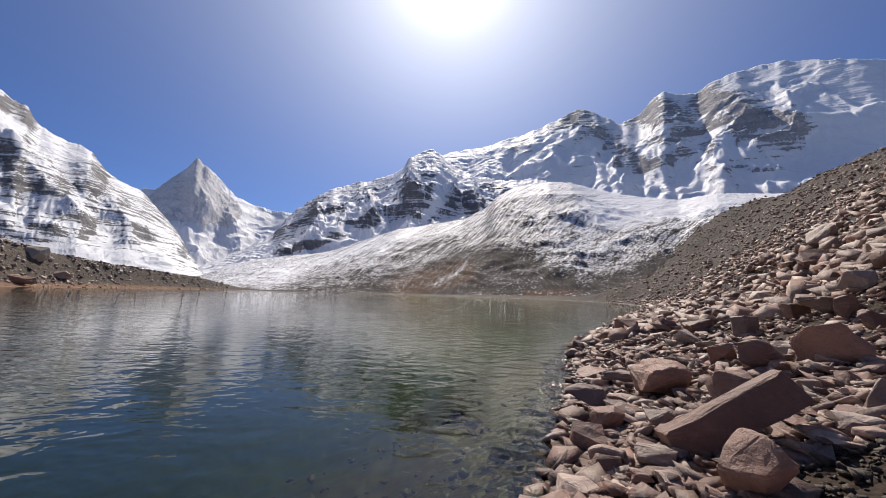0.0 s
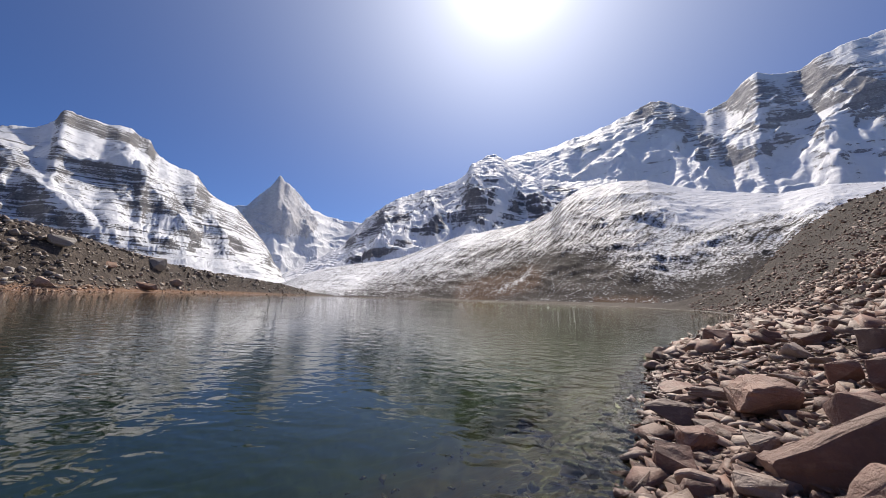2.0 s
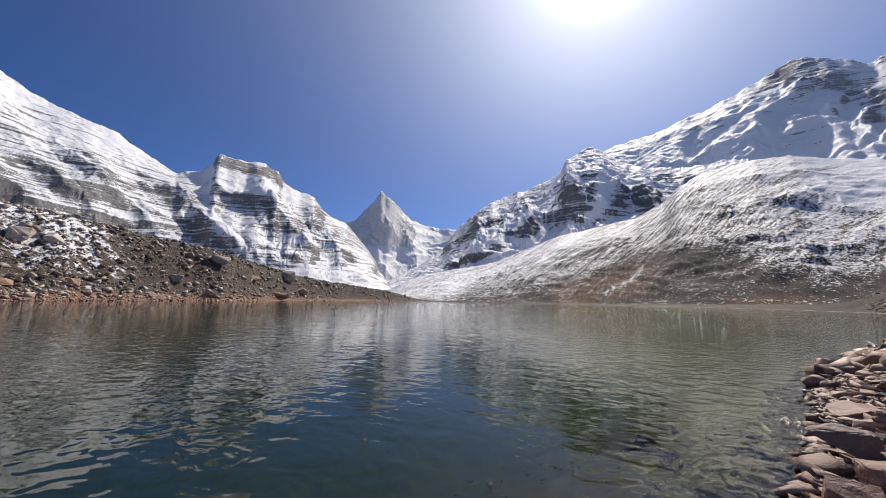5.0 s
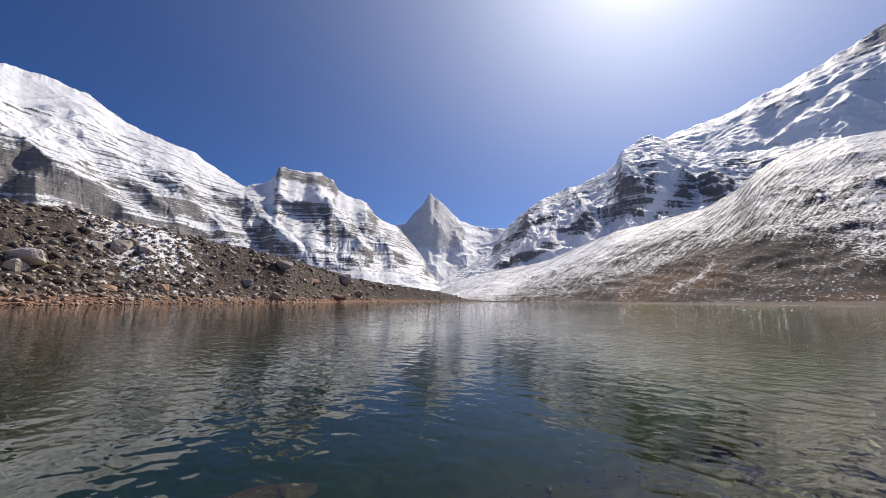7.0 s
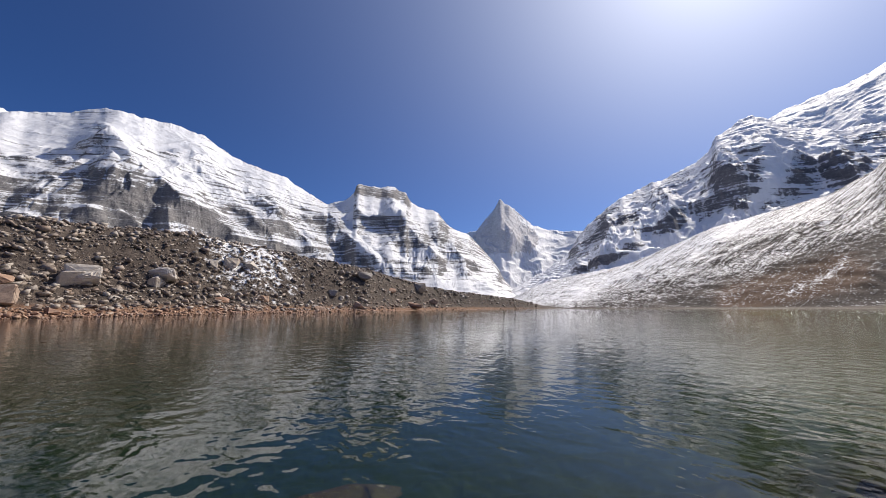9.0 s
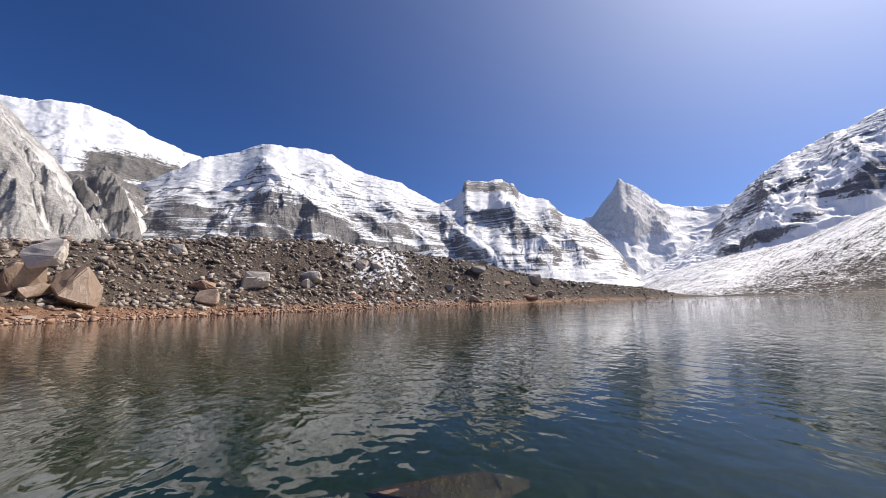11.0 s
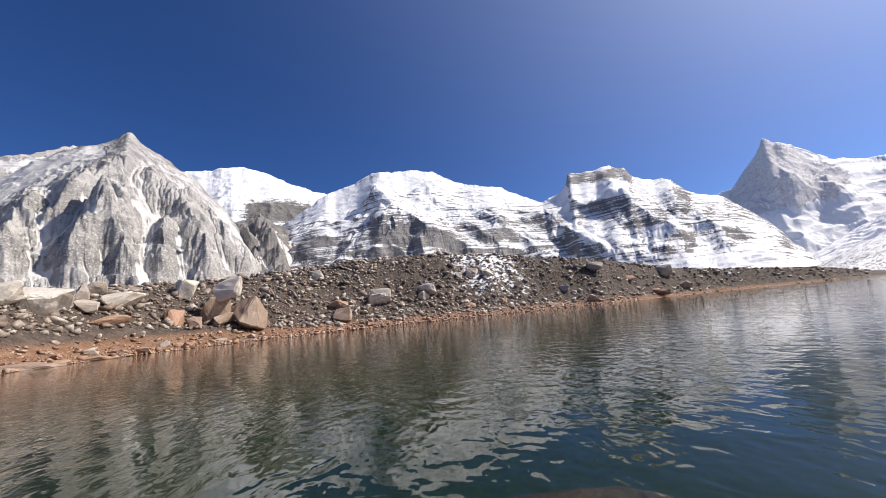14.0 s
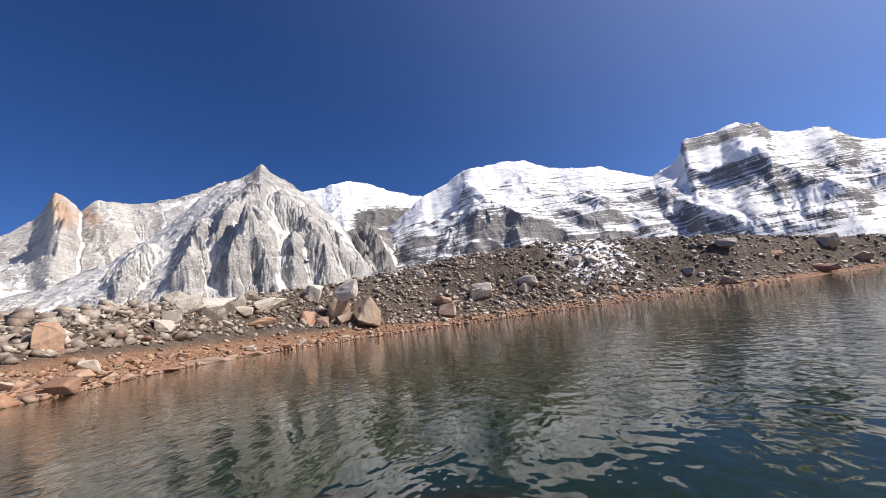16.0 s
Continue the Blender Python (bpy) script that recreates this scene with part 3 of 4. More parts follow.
def massif_snow(A, E, t, n, w):
    s = 0.55 + 0.06 * w - 0.05 * n + 0.35 * smooth(-43, -47, A)
    s -= 0.78 * run(A, E, 1.5, (-19.5, 26.5), (-21.8, 26.0), (-24, 23.8), (-26.6, 21.2), (-29.2, 18.4))
    s -= 0.59 * run(A, E, 0.7, (-12, 23.2), (-16.5, 24.6), (-20, 25.6))
    s -= 0.43 * run(A, E, 0.6, (-10.5, 22.4), (-15, 21.8))
    s -= 0.78 * run(A, E, 1.6, (-28.2, 24.3), (-31.5, 25.6), (-33.5, 24.6), (-36, 23.6))
    s -= 0.78 * run(A, E, 1.9, (-37.3, 25.8), (-40, 24), (-42.2, 21.8), (-45.4, 20.2))
    s -= 0.56 * run(A, E, 0.6, (-30, 21.5), (-34, 21.2), (-38, 22.0))
    s -= 0.56 * run(A, E, 0.7, (-31, 18.6), (-35, 19.2), (-39, 20.6), (-43, 18.8))
    s -= 0.37 * run(A, E, 0.35, (-36, 17.6), (-42, 15.8), (-46, 15.2))
    return s + 0.35 * run(A, E, 0.5, (-34, 26), (-38, 21), (-42, 18.6))


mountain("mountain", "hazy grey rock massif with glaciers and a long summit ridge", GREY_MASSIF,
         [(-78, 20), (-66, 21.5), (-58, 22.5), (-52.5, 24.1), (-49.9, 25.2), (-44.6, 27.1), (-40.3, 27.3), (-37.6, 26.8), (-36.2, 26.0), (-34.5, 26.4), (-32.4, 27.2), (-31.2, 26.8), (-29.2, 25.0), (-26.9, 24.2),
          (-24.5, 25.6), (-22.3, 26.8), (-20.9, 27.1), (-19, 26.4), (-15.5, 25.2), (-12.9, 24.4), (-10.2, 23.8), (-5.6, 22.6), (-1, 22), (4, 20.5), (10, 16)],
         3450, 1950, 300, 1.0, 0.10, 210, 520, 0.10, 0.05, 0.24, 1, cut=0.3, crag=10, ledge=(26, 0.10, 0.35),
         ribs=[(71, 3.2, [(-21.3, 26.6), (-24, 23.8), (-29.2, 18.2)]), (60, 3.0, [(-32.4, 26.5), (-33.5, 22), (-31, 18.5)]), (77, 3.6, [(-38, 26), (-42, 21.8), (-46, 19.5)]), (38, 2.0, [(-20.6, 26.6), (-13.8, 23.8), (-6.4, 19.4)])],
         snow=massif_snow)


def banded_snow(A, E, t, n, w):
    s = 0.30 + 0.10 * w - 0.08 * n + 0.2 * smooth(16, 20, E)
    s -= 0.47 * run(A, E, 0.9, (25.2, 7.6), (22, 10), (19.6, 11.7), (15.5, 12.6))
    s -= 0.47 * run(A, E, 0.8, (24, 4.9), (19.5, 6.9), (15.5, 8.0))
    s -= 0.41 * run(A, E, 1.3, (14.7, 10.0), (10.7, 11.6), (6.7, 12.8), (3.2, 13.4))
    s -= 0.33 * run(A, E, 0.6, (21, 12.6), (17, 14.6), (12, 15.8), (8, 17.4))
    s -= 0.39 * run(A, E, 0.9, (-1.4, 15.4), (-5.8, 16.6), (-11.1, 16.5))
    s -= 0.39 * run(A, E, 0.6, (-2.3, 13.4), (-6.7, 14.6), (-10.5, 15.2))
    s += 0.56 * run(A, E, 0.7, (22, 7.6), (18, 9.2), (14.5, 9.6), (13, 8.6))
    s += 0.56 * run(A, E, 0.7, (17, 14), (14, 12), (10, 14.5))
    s += 0.91 * run(A, E, 0.9, (0.6, 20.5), (-0.1, 17.9), (0.9, 14.4), (3.4, 11.6), (9.7, 9.4), (17, 6.6), (22, 4.4))
    s += 0.56 * run(A, E, 0.8, (-5.6, 18.8), (-9.6, 18.2))
    return s + 0.75 * smooth(25.2, 26.4, A)


mountain("mountain", "dark banded rock ridge streaked with snow", BANDED,
         [(-16, 17.5), (-9, 17.8), (-5.5, 18.2), (-3, 19.2), (-1, 20.2), (0.8, 21.6), (2.2, 22.1), (3.4, 22.0), (5, 21.2), (6.1, 20.6), (6.6, 19.4), (8, 18.5), (10.5, 17.6), (13.3, 16.7), (17.5, 15.3), (20.2, 13.6), (21.8, 12.2),
          (23.9, 10.0), (25.2, 7.9), (26, 7.1), (27.5, 6.1), (29.5, 4.9), (33.5, 2.8), (36.3, 0.3), (38, -1)],
         1720, 790, 5, 1.0, 0.07, 230, 260, 0.15, 0.06, 0.3, 2, cut=0.4, crag=9, ledge=(13, -0.12, 0.45),
         ribs=[(45, 2.2, [(6.2, 20.2), (5.6, 16.5), (3.4, 13)]), (35, 1.8, [(13, 16.4), (11.5, 12), (12.5, 9.6)]), (40, 2.0, [(-3.5, 19), (-4.5, 16.5), (-5, 13)]), (30, 1.6, [(20, 13), (19.5, 10), (21, 6.5)])],
         snow=banded_snow)

HILL_AZ = [-62, -31, -27, -22, -17.4, -13.2, -6.4, 1.3, 9.7, 16, 36]
HILL_SNOWLINE = [9.0, 6.3, 4.2, 2.6, 3.6, 6.6, 7.4, 5.2, 2.4, 0.9, -1.0]


def hill_snow(A, E, t, n, w):
    up = E - np.interp(A, HILL_AZ, HILL_SNOWLINE)
    s = -0.44 + 0.37 * smooth(-1.4, 1.8, up) + 0.15 * smooth(1.5, 6, up) + 0.45 * smooth(-18, -26, A) * smooth(9.5, 12.5, E) - n * 0.12
    s += 0.14 * smooth(14.2, 16.2, E) + 0.20 * smooth(19, 27, A)
    s -= 0.20 * run(A, E, 0.35, (-22.5, 6.3), (-23.3, 8.6), (-28.7, 9.7), (-33, 10.9))
    s -= 0.15 * run(A, E, 0.7, (-6, 5.2), (-12, 7.0), (-16.5, 8.4), (-20, 9.4))
    s -= 0.14 * run(A, E, 0.5, (14, 2), (6, 6), (-2, 9.2))
    s += 0.35 * run(A, E, 0.45, (1.0, 1.6), (-2.2, 3.2), (-3.6, 4.6))
    return s + 0.20 * run(A, E, 0.9, (24, 2.2), (13, 6.4), (4, 10))


mountain("mountain", "long hillside of scree dusted with fresh snow above the far shore", DUSTED,
         [(-62, 11), (-50, 12), (-41.3, 13), (-37.7, 13.6), (-33.4, 13.3), (-29, 14.2), (-26.6, 14.8), (-22.8, 15.9), (-19.8, 17.0), (-16.5, 17.3), (-13.6, 16.9), (-11.1, 16.7), (-8.2, 15.1), (-6.7, 13.6), (-3.1, 11.8), (2, 10.9), (7.5, 9.8),
          (12.8, 7.7), (17, 6.0), (20, 5.3), (24, 4.7), (27.6, 3.9), (30.9, 2.8), (34.0, 1.2), (36.5, 0.0)],
         820, 285, -2.0, 1.12, 0.09, 200, 110, 0.05, 0.04, 0.06, 3, 0.02, cut=0.5, crag=1.8, shear=0.38, streak=0.52, lines=3.6,
         rust=lambda A, E: np.clip(1.0 * run(A, E, 1.5, (6, 0.9), (1, 2.2), (-3.4, 3.6)) + 0.7 * run(A, E, 0.6, (-13, 0.3), (-20, 0.5)), 0, 0.45),
         snow=hill_snow)


def spire_snow(A, E, t, n, w):
    line = np.interp(A, [25, 28.5, 32.4, 37.3, 40], [8.8, 9.3, 8.6, 7.8, 8.5])
    s = 0.75 + 0.08 * w - 0.98 * smooth(-0.5, 0.6, E - line) * smooth(28.6, 30.4, A) * (1 - smooth(39.5, 40.5, A))
    s += 0.70 * run(A, E, 0.45, (33.6, 15.2), (31.9, 13.3), (29.4, 11.5), (26.1, 10.9))
    s += 0.49 * run(A, E, 0.35, (41, 11.0), (38.5, 11.9), (36.2, 15.2))
    s -= 0.54 * run(A, E, 0.7, (31.5, 8.6), (30.4, 10.2)) + 0.42 * run(A, E, 0.5, (27, 9.6), (28.2, 8.6))
    return s - 0.42 * run(A, E, 0.35, (34, 6.4), (33.2, 4.6), (30, 4.2))


mountain("mountain", "pointed granite peak with a snow shoulder, its rock coloured pale for haze", SPIRE,
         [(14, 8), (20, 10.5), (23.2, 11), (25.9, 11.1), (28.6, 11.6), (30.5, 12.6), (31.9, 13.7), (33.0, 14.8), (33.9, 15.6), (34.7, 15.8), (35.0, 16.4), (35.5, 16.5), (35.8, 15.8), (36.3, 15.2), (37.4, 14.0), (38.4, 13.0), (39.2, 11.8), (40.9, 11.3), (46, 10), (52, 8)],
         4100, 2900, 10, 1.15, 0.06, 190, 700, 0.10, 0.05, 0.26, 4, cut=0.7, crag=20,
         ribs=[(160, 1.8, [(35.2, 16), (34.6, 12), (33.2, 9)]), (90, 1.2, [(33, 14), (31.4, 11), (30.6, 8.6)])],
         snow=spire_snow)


def left_snow(A, E, t, n, w):
    s = 0.10 + 0.16 * (1 - smooth(52, 58, A)) + 0.08 * w - 0.06 * n + 0.38 * smooth(12, 17, E) + 0.25 * smooth(74, 80, A) * smooth(14.5, 17.5, E)
    s -= 0.32 * run(A, E, 1.1, (64.2, 12.0), (61.7, 10.1), (58.5, 8.0), (56.2, 6.6))
    s -= 0.42 * run(A, E, 1.6, (74, 12.5), (71.9, 11.4), (69.7, 9.2), (67.4, 7.0), (63, 6.2))
    s += 0.45 * run(A, E, 0.8, (69.0, 10.2), (66.4, 8.6))
    s += 0.57 * run(A, E, 0.55, (58.9, 17.2), (59.3, 14.7), (58.3, 10.3), (55.9, 7.1))
    s += 0.33 * run(A, E, 0.9, (55.5, 16.0), (53.5, 14.8), (51.5, 15.2))
    s -= 1.15 * run(A, E, 0.7, (58.3, 17.8), (55.1, 17.7), (51.1, 17.3), (50.2, 16.4))
    s -= 0.26 * run(A, E, 1.1, (53.6, 13.4), (50.8, 11.6), (49.6, 9.6))
    s -= 0.39 * run(A, E, 0.9, (50.4, 9.8), (47.5, 10.6), (44.6, 11.2), (44.2, 13))
    s -= 0.31 * run(A, E, 0.7, (46.6, 6.9), (44.3, 7.0)) + 0.30 * run(A, E, 0.5, (41.8, 10), (39.5, 8.0))
    s += 0.33 * run(A, E, 1.4, (47, 4.6), (42, 4.8), (38, 4.2))
    s += 0.24 * run(A, E, 0.8, (48, 8.4), (43, 9.2))
    s -= 0.30 * run(A, E, 1.2, (92.2, 14.9), (88.5, 15.4), (86.2, 15.6))
    s -= 0.62 * run(A, E, 1.3, (89.2, 12.8), (88.4, 12.9), (82.7, 13.2), (79.9, 11.8), (77.2, 10.4), (74.2, 8.6))
    s -= 0.36 * run(A, E, 0.7, (93.1, 10.6), (89.5, 10.2), (84.5, 10.2))
    s += 0.36 * run(A, E, 0.6, (96, 10.4), (92, 9.2)) + 0.30 * run(A, E, 0.4, (91, 11.4), (84.8, 11.6))
    return s - 0.47 * run(A, E, 0.9, (99, 13), (95.8, 12.0))


mountain("mountain", "snow-covered ridge of layered rock rising to a blocky summit and a broad dome", LEFT_RIDGE,
         [(31.5, 0), (33.5, 2.2), (35.1, 4.2), (35.9, 5.9), (36.8, 7.2), (38.0, 8.6), (39.0, 9.8), (40.4, 11.2), (42, 11.9), (43.5, 12.6), (44.6, 13.9), (45.4, 14.9), (46.3, 15.2), (47.5, 15.4), (49.5, 16.1), (50.0, 16.6), (50.5, 17.6), (51.6, 17.9), (52.4, 18.6), (53.5, 18.7), (54.6, 18.3), (56.2, 18.5), (57.3, 18.5), (58.0, 18.7), (58.5, 18.3), (58.7, 17.3), (60.3, 16.0), (62.6, 15.4), (64.8, 16.3), (68.8, 18.5), (74, 19.7), (77.2, 20.8),
          (79.4, 22.2), (82.2, 22.6), (86, 22.7), (89.5, 22.6), (92, 21.2), (97, 19.3), (101, 16.5), (106, 13), (112, 9)],
         2100, 800, 20, 1.1, 0.075, 240, 520, 0.12, 0.06, 0.18, 5, cut=0.5, crag=8, ledge=(9, 0.16, 0.3), shear=-0.22, streak=0.12, lines=1.3,
         ribs=[(33, 2.2, [(63.5, 15.0), (60.4, 10.4), (55.9, 6.2)]), (44, 2.6, [(53.5, 17.6), (51, 12.2), (46.5, 6.6)]), (30, 1.8, [(45.6, 14.6), (44, 10), (41, 6)]), (49, 3.4, [(90, 20.5), (86.4, 16), (81, 12), (74.5, 8)]), (27, 2.4, [(72, 18), (69, 12), (63.5, 7)]), (24, 2.0, [(79, 20), (75.5, 14), (70, 9)])],
         snow=left_snow)
mountain("mountain", "distant smooth snow summit", SNOWFIELD,
         [(90, 17), (97, 19.5), (100, 20.2), (101.9, 20.8), (104.9, 22.0), (107.5, 22.4), (109.6, 22.6), (110.6, 22.2), (112.3, 21.8), (115.4, 21.3), (120, 20), (128, 17)],
         3500, 1700, 60, 1.3, 0.11, 130, 500, 0.10, 0.05, 0.16, 6, cut=0.5, crag=20, ledge=(26, -0.1, 0.5),
         snow=lambda A, E, t, n, w: 0.40 + 0.25 * smooth(18, 20, E) - 1.2 * run(A, E, 1.5, (106.5, 16.6), (103, 16.8), (99.4, 16.4), (97, 14.5)))


def pyramid_cover(A, E, t, n, w):
    s = 0.02 - n * 0.8 + w * 0.3 + 0.18 * smooth(15, 19, E) - 0.5 * smooth(23.4, 24.4, E) + 0.30 * (1 - smooth(5, 8, E))
    for pts in PYRAMID_GULLIES:
        s = s + 0.6 * run(A, E, 0.75, *pts)
    for high, width, pts in PYRAMID_RIBS:
        s = s - 0.45 * run(A, E, 0.8, *pts)
    return s + 0.6 * run(A, E, 0.9, (124, 22.2), (129, 19.6), (134, 14), (142, 8)) + 0.5 * run(A, E, 0.8, (131, 15), (136, 10.5), (141, 6.5))


PYRAMID_GULLIES = [[(125.2, 17.2), (122.0, 12.4), (118.9, 6.8)], [(120.3, 16.7), (118.1, 13.9), (119.4, 7.5)], [(111.3, 16), (108.4, 12.0), (104.5, 8.5)], [(128.0, 14.1), (127.8, 8.0)], [(115.5, 12.5), (114.2, 8.5)], [(133, 13), (132.5, 7.5)]]
PYRAMID_RIBS = [(46, 1.9, [(128.8, 15.0), (130.2, 11.0), (131, 8)]), (50, 2.0, [(123.3, 14.4), (125.6, 9.0)]), (46, 1.7, [(123.3, 14.4), (120.4, 7.6)]), (52, 1.9, [(118.7, 19.6), (116.5, 17.2), (113.2, 11.0), (112.4, 7)]),
                (48, 1.7, [(114.4, 16.6), (110.9, 12.4), (107.6, 8.6)]), (40, 1.5, [(117.2, 13.2), (117.4, 8.2)]), (40, 2.2, [(121.5, 24), (123.3, 20.0), (126.4, 17)]), (36, 1.8, [(134.8, 13), (137, 8.5)]), (30, 1.4, [(121.8, 17.5), (121.0, 13.5)])]
mountain("mountain", "grey crumbling rock pyramid with pale scree gullies", PYRAMID,
         [(101, 5), (104.2, 8.1), (106.6, 11), (108.3, 13.4), (110.5, 16.6), (112.5, 18.6), (114.6, 20.8), (118.4, 23.0), (120.2, 24.0), (121.4, 24.9), (122.4, 23.8), (123.9, 22.8), (126, 22.0), (129.3, 19.6), (133, 15.6), (138, 11.6), (143, 8.6), (150, 6.5), (158, 5)],
         1450, 620, 10, 1.0, 0.07, 240, 300, 0.10, 0.03, 0.12, 7, 0.03, cut=0.22, crag=13, foot=0.2, ledge=(11, 0.05, 0.35), ribs=PYRAMID_RIBS, warp=0.5,
         snow=pyramid_cover)
mountain("mountain", "pale layered rock ridge with a leaning tan rock tower", TAN_RIDGE,
         [(118, 19), (123, 22.4), (126, 22.2), (129.3, 20.4), (134.1, 18.8), (136, 18.4), (139.4, 18.5), (140.3, 17.6), (140.7, 17.1), (141.0, 17.8), (141.6, 18.2), (142.3, 18.8), (142.9, 19.0), (143.3, 17.6), (144.2, 15.8), (146.4, 13.9), (151, 11.5), (160, 9), (172, 7)],
         2700, 1100, 20, 1.25, 0.08, 180, 500, 0.14, 0.05, 0.14, 8, cut=0.4, crag=18, ledge=(20, 0.05, 0.5),
         ribs=[(150, 1.3, [(142.8, 18.6), (142.4, 15.5), (141.6, 13)]), (80, 2.0, [(139.5, 17.5), (137, 13)])],
         rust=lambda A, E: np.clip(1.0 * run(A, E, 0.9, (142.6, 18.4), (141.8, 16.2)) + 0.8 * run(A, E, 0.6, (140.2, 17), (139.4, 16.2)), 0, 0.9),
         snow=lambda A, E, t, n, w: -0.10 - n * 0.3 + w * 0.2 + 0.45 * (1 - smooth(7, 13, E)) + 0.5 * run(A, E, 0.5, (134, 18.2), (128, 20), (124, 21.5)) - 0.3 * run(A, E, 1.0, (136, 16.6), (130, 17.6)))
mountain("rock_spur", "dark rock spur below the snow summit", SPUR,
         [(95, 4.5), (97.4, 9.0), (99.2, 11.6), (101.1, 13.0), (102.7, 14.4), (104.5, 15.2), (106.4, 16.4), (108.0, 15.6), (109.3, 15.4), (112, 14.4), (116, 11)],
         1750, 900, 20, 1.0, 0.07, 140, 240, 0.20, 0.05, 0.3, 9, 0.03, cut=0.6, crag=18, foot=0.3,
         ribs=[(70, 1.4, [(106.5, 16), (104.6, 11), (103.5, 8)]), (60, 1.2, [(101.3, 12.8), (99.4, 9)]), (50, 1.1, [(108.6, 15), (107.4, 11)])],
         snow=lambda A, E, t, n, w: -0.35 - n * 0.3 + w * 0.3 + 0.7 * run(A, E, 0.5, (105, 14.5), (102.6, 11), (101.5, 8)) + 0.8 * run(A, E, 0.8, (110.5, 14.6), (107, 10.5), (104, 8)))


# ---- stones ----
def hull(seed, n=16, box=0.55, bevel=0.0, cuts=0, rough=0.0):
    """A broken stone about 1 m across: the hull of scattered points, edges worn, faces roughened."""
    rnd = random.Random(seed)
    bm = bmesh.new()
    for _ in range(n):
        v = Vector((rnd.uniform(-1, 1), rnd.uniform(-1, 1), rnd.uniform(-1, 1)))
        k = max(abs(v.x), abs(v.y), abs(v.z))
        v = v.lerp(v / k, 0.8).lerp(v.normalized(), 1 - box) * 0.5
        bm.verts.new(v)
    res = bmesh.ops.convex_hull(bm, input=bm.verts)
    bmesh.ops.delete(bm, geom=[g for g in res["geom_interior"] if isinstance(g, bmesh.types.BMVert)], context="VERTS")
    bmesh.ops.dissolve_limit(bm, angle_limit=0.12, verts=bm.verts, edges=bm.edges)
    if bevel:
        bmesh.ops.bevel(bm, geom=list(bm.edges), offset=bevel, segments=1, affect="EDGES", profile=0.6, clamp_overlap=True)
    bmesh.ops.triangulate(bm, faces=bm.faces)
    if cuts:
        bmesh.ops.subdivide_edges(bm, edges=bm.edges, cuts=cuts, use_grid_fill=True)
    if rough:
        for v in bm.verts:
            p = v.co * 3.1 + Vector((seed, seed * 0.7, 0))
            v.co += v.co.normalized() * rough * (noise.noise(p) + 0.6 * abs(noise.noise(p * 2.7)) + 0.45 * noise.noise(p * 6))
    bmesh.ops.recalc_face_normals(bm, faces=bm.faces)
    return bm


def mesh_of(bm, name, mat):
    me = bpy.data.meshes.new(name)
    bm.to_mesh(me)
    bm.free()
    me.materials.append(mat)
    return me


def ground_at(x, y):
    z, s = ground_height(np.array([float(x)]), np.array([float(y)]))
    return float(z[0])


def boulder(az, r, wide, deep, tall, turn=0.0, lean=(0, 0), sink=0.12, mat=None, seed=0, flat=0.55, label="", group="", lift=0.0, z=None):
    """A single large stone resting on the ground at bearing az, r metres off. Sizes in metres."""
    x, y = place(az, r)
    me = mesh_of(hull(seed, 12, flat, 0.035, 3, 0.05), "boulder", mat)
    ob = new("boulder", me)
    z = ground_at(x, y) if z is None else z
    ob.matrix_world = pose(x, y, z + tall * (0.5 - sink) + lift, lean[0], lean[1], az + turn) @ Matrix.Diagonal((wide, deep, tall, 1))
    return tagged(ob, label or "angular red-brown boulder on the stony shore", "boulder", group)


boulder(-39.4, 3.22, 0.43, 0.36, 0.48, 10, (0, 12), 0.12, WARM_STONE, 401, 0.5, "pale red-brown boulder with a broken face", "boulders on the near shore")
boulder(-30.5, 5.77, 0.81, 0.65, 0.53, 15, (0, -6), 0.12, WARM_STONE, 402, 0.4, "angular red-brown boulder with a flat top", "boulders on the near shore")
boulder(-21.1, 5.33, 0.57, 0.46, 0.39, 0, (0, 0), 0.12, RED_STONE, 403, 0.55, "dark wet red-brown boulder beside the water", "boulders on the near shore")
boulder(-24.3, 4.58, 0.45, 0.36, 0.27, 30, (0, 0), 0.12, RED_STONE, 404, 0.55, "", "boulders on the near shore")
boulder(-29.7, 4.34, 0.29, 0.23, 0.31, 0, (0, 0), 0.12, RED_STONE, 405, 0.55, "", "boulders on the near shore")
boulder(-38.0, 5.03, 0.53, 0.31, 0.39, -25, (-10, -28), 0.12, RED_STONE, 406, 0.75, "thin red-brown slab leaning on the rubble", "boulders on the near shore")
boulder(-40.3, 6.48, 0.61, 0.43, 0.51, 20, (0, 0), 0.12, RED_STONE, 407, 0.55, "dark red-brown upright boulder", "boulders on the near shore")
boulder(-37.2, 7.11, 0.41, 0.29, 0.40, -10, (0, 0), 0.12, RED_STONE, 408, 0.55, "", "boulders on the near shore")
boulder(-46.3, 6.58, 0.76, 0.53, 0.54, -20, (0, -14), 0.12, WARM_STONE, 409, 0.5, "large rounded red-brown boulder on the slope", "boulders on the near shore")
boulder(-47.4, 5.63, 0.21, 0.18, 0.18, 0, (0, 0), 0.12, RED_STONE, 410, 0.55, "", "boulders on the near shore")
boulder(-44.4, 5.45, 0.26, 0.22, 0.17, 0, (0, 0), 0.12, RED_STONE, 411, 0.55, "", "boulders on the near shore")
boulder(-48.9, 4.82, 0.36, 0.29, 0.34, 15, (0, -10), 0.12, RED_STONE, 412, 0.7, "square-edged tan and red block", "boulders on the near shore")
boulder(-22.3, 7.45, 0.66, 0.61, 0.21, 0, (0, 0), 0.12, RED_STONE, 413, 0.75, "flat pale slab at the waterline", "boulders on the near shore")
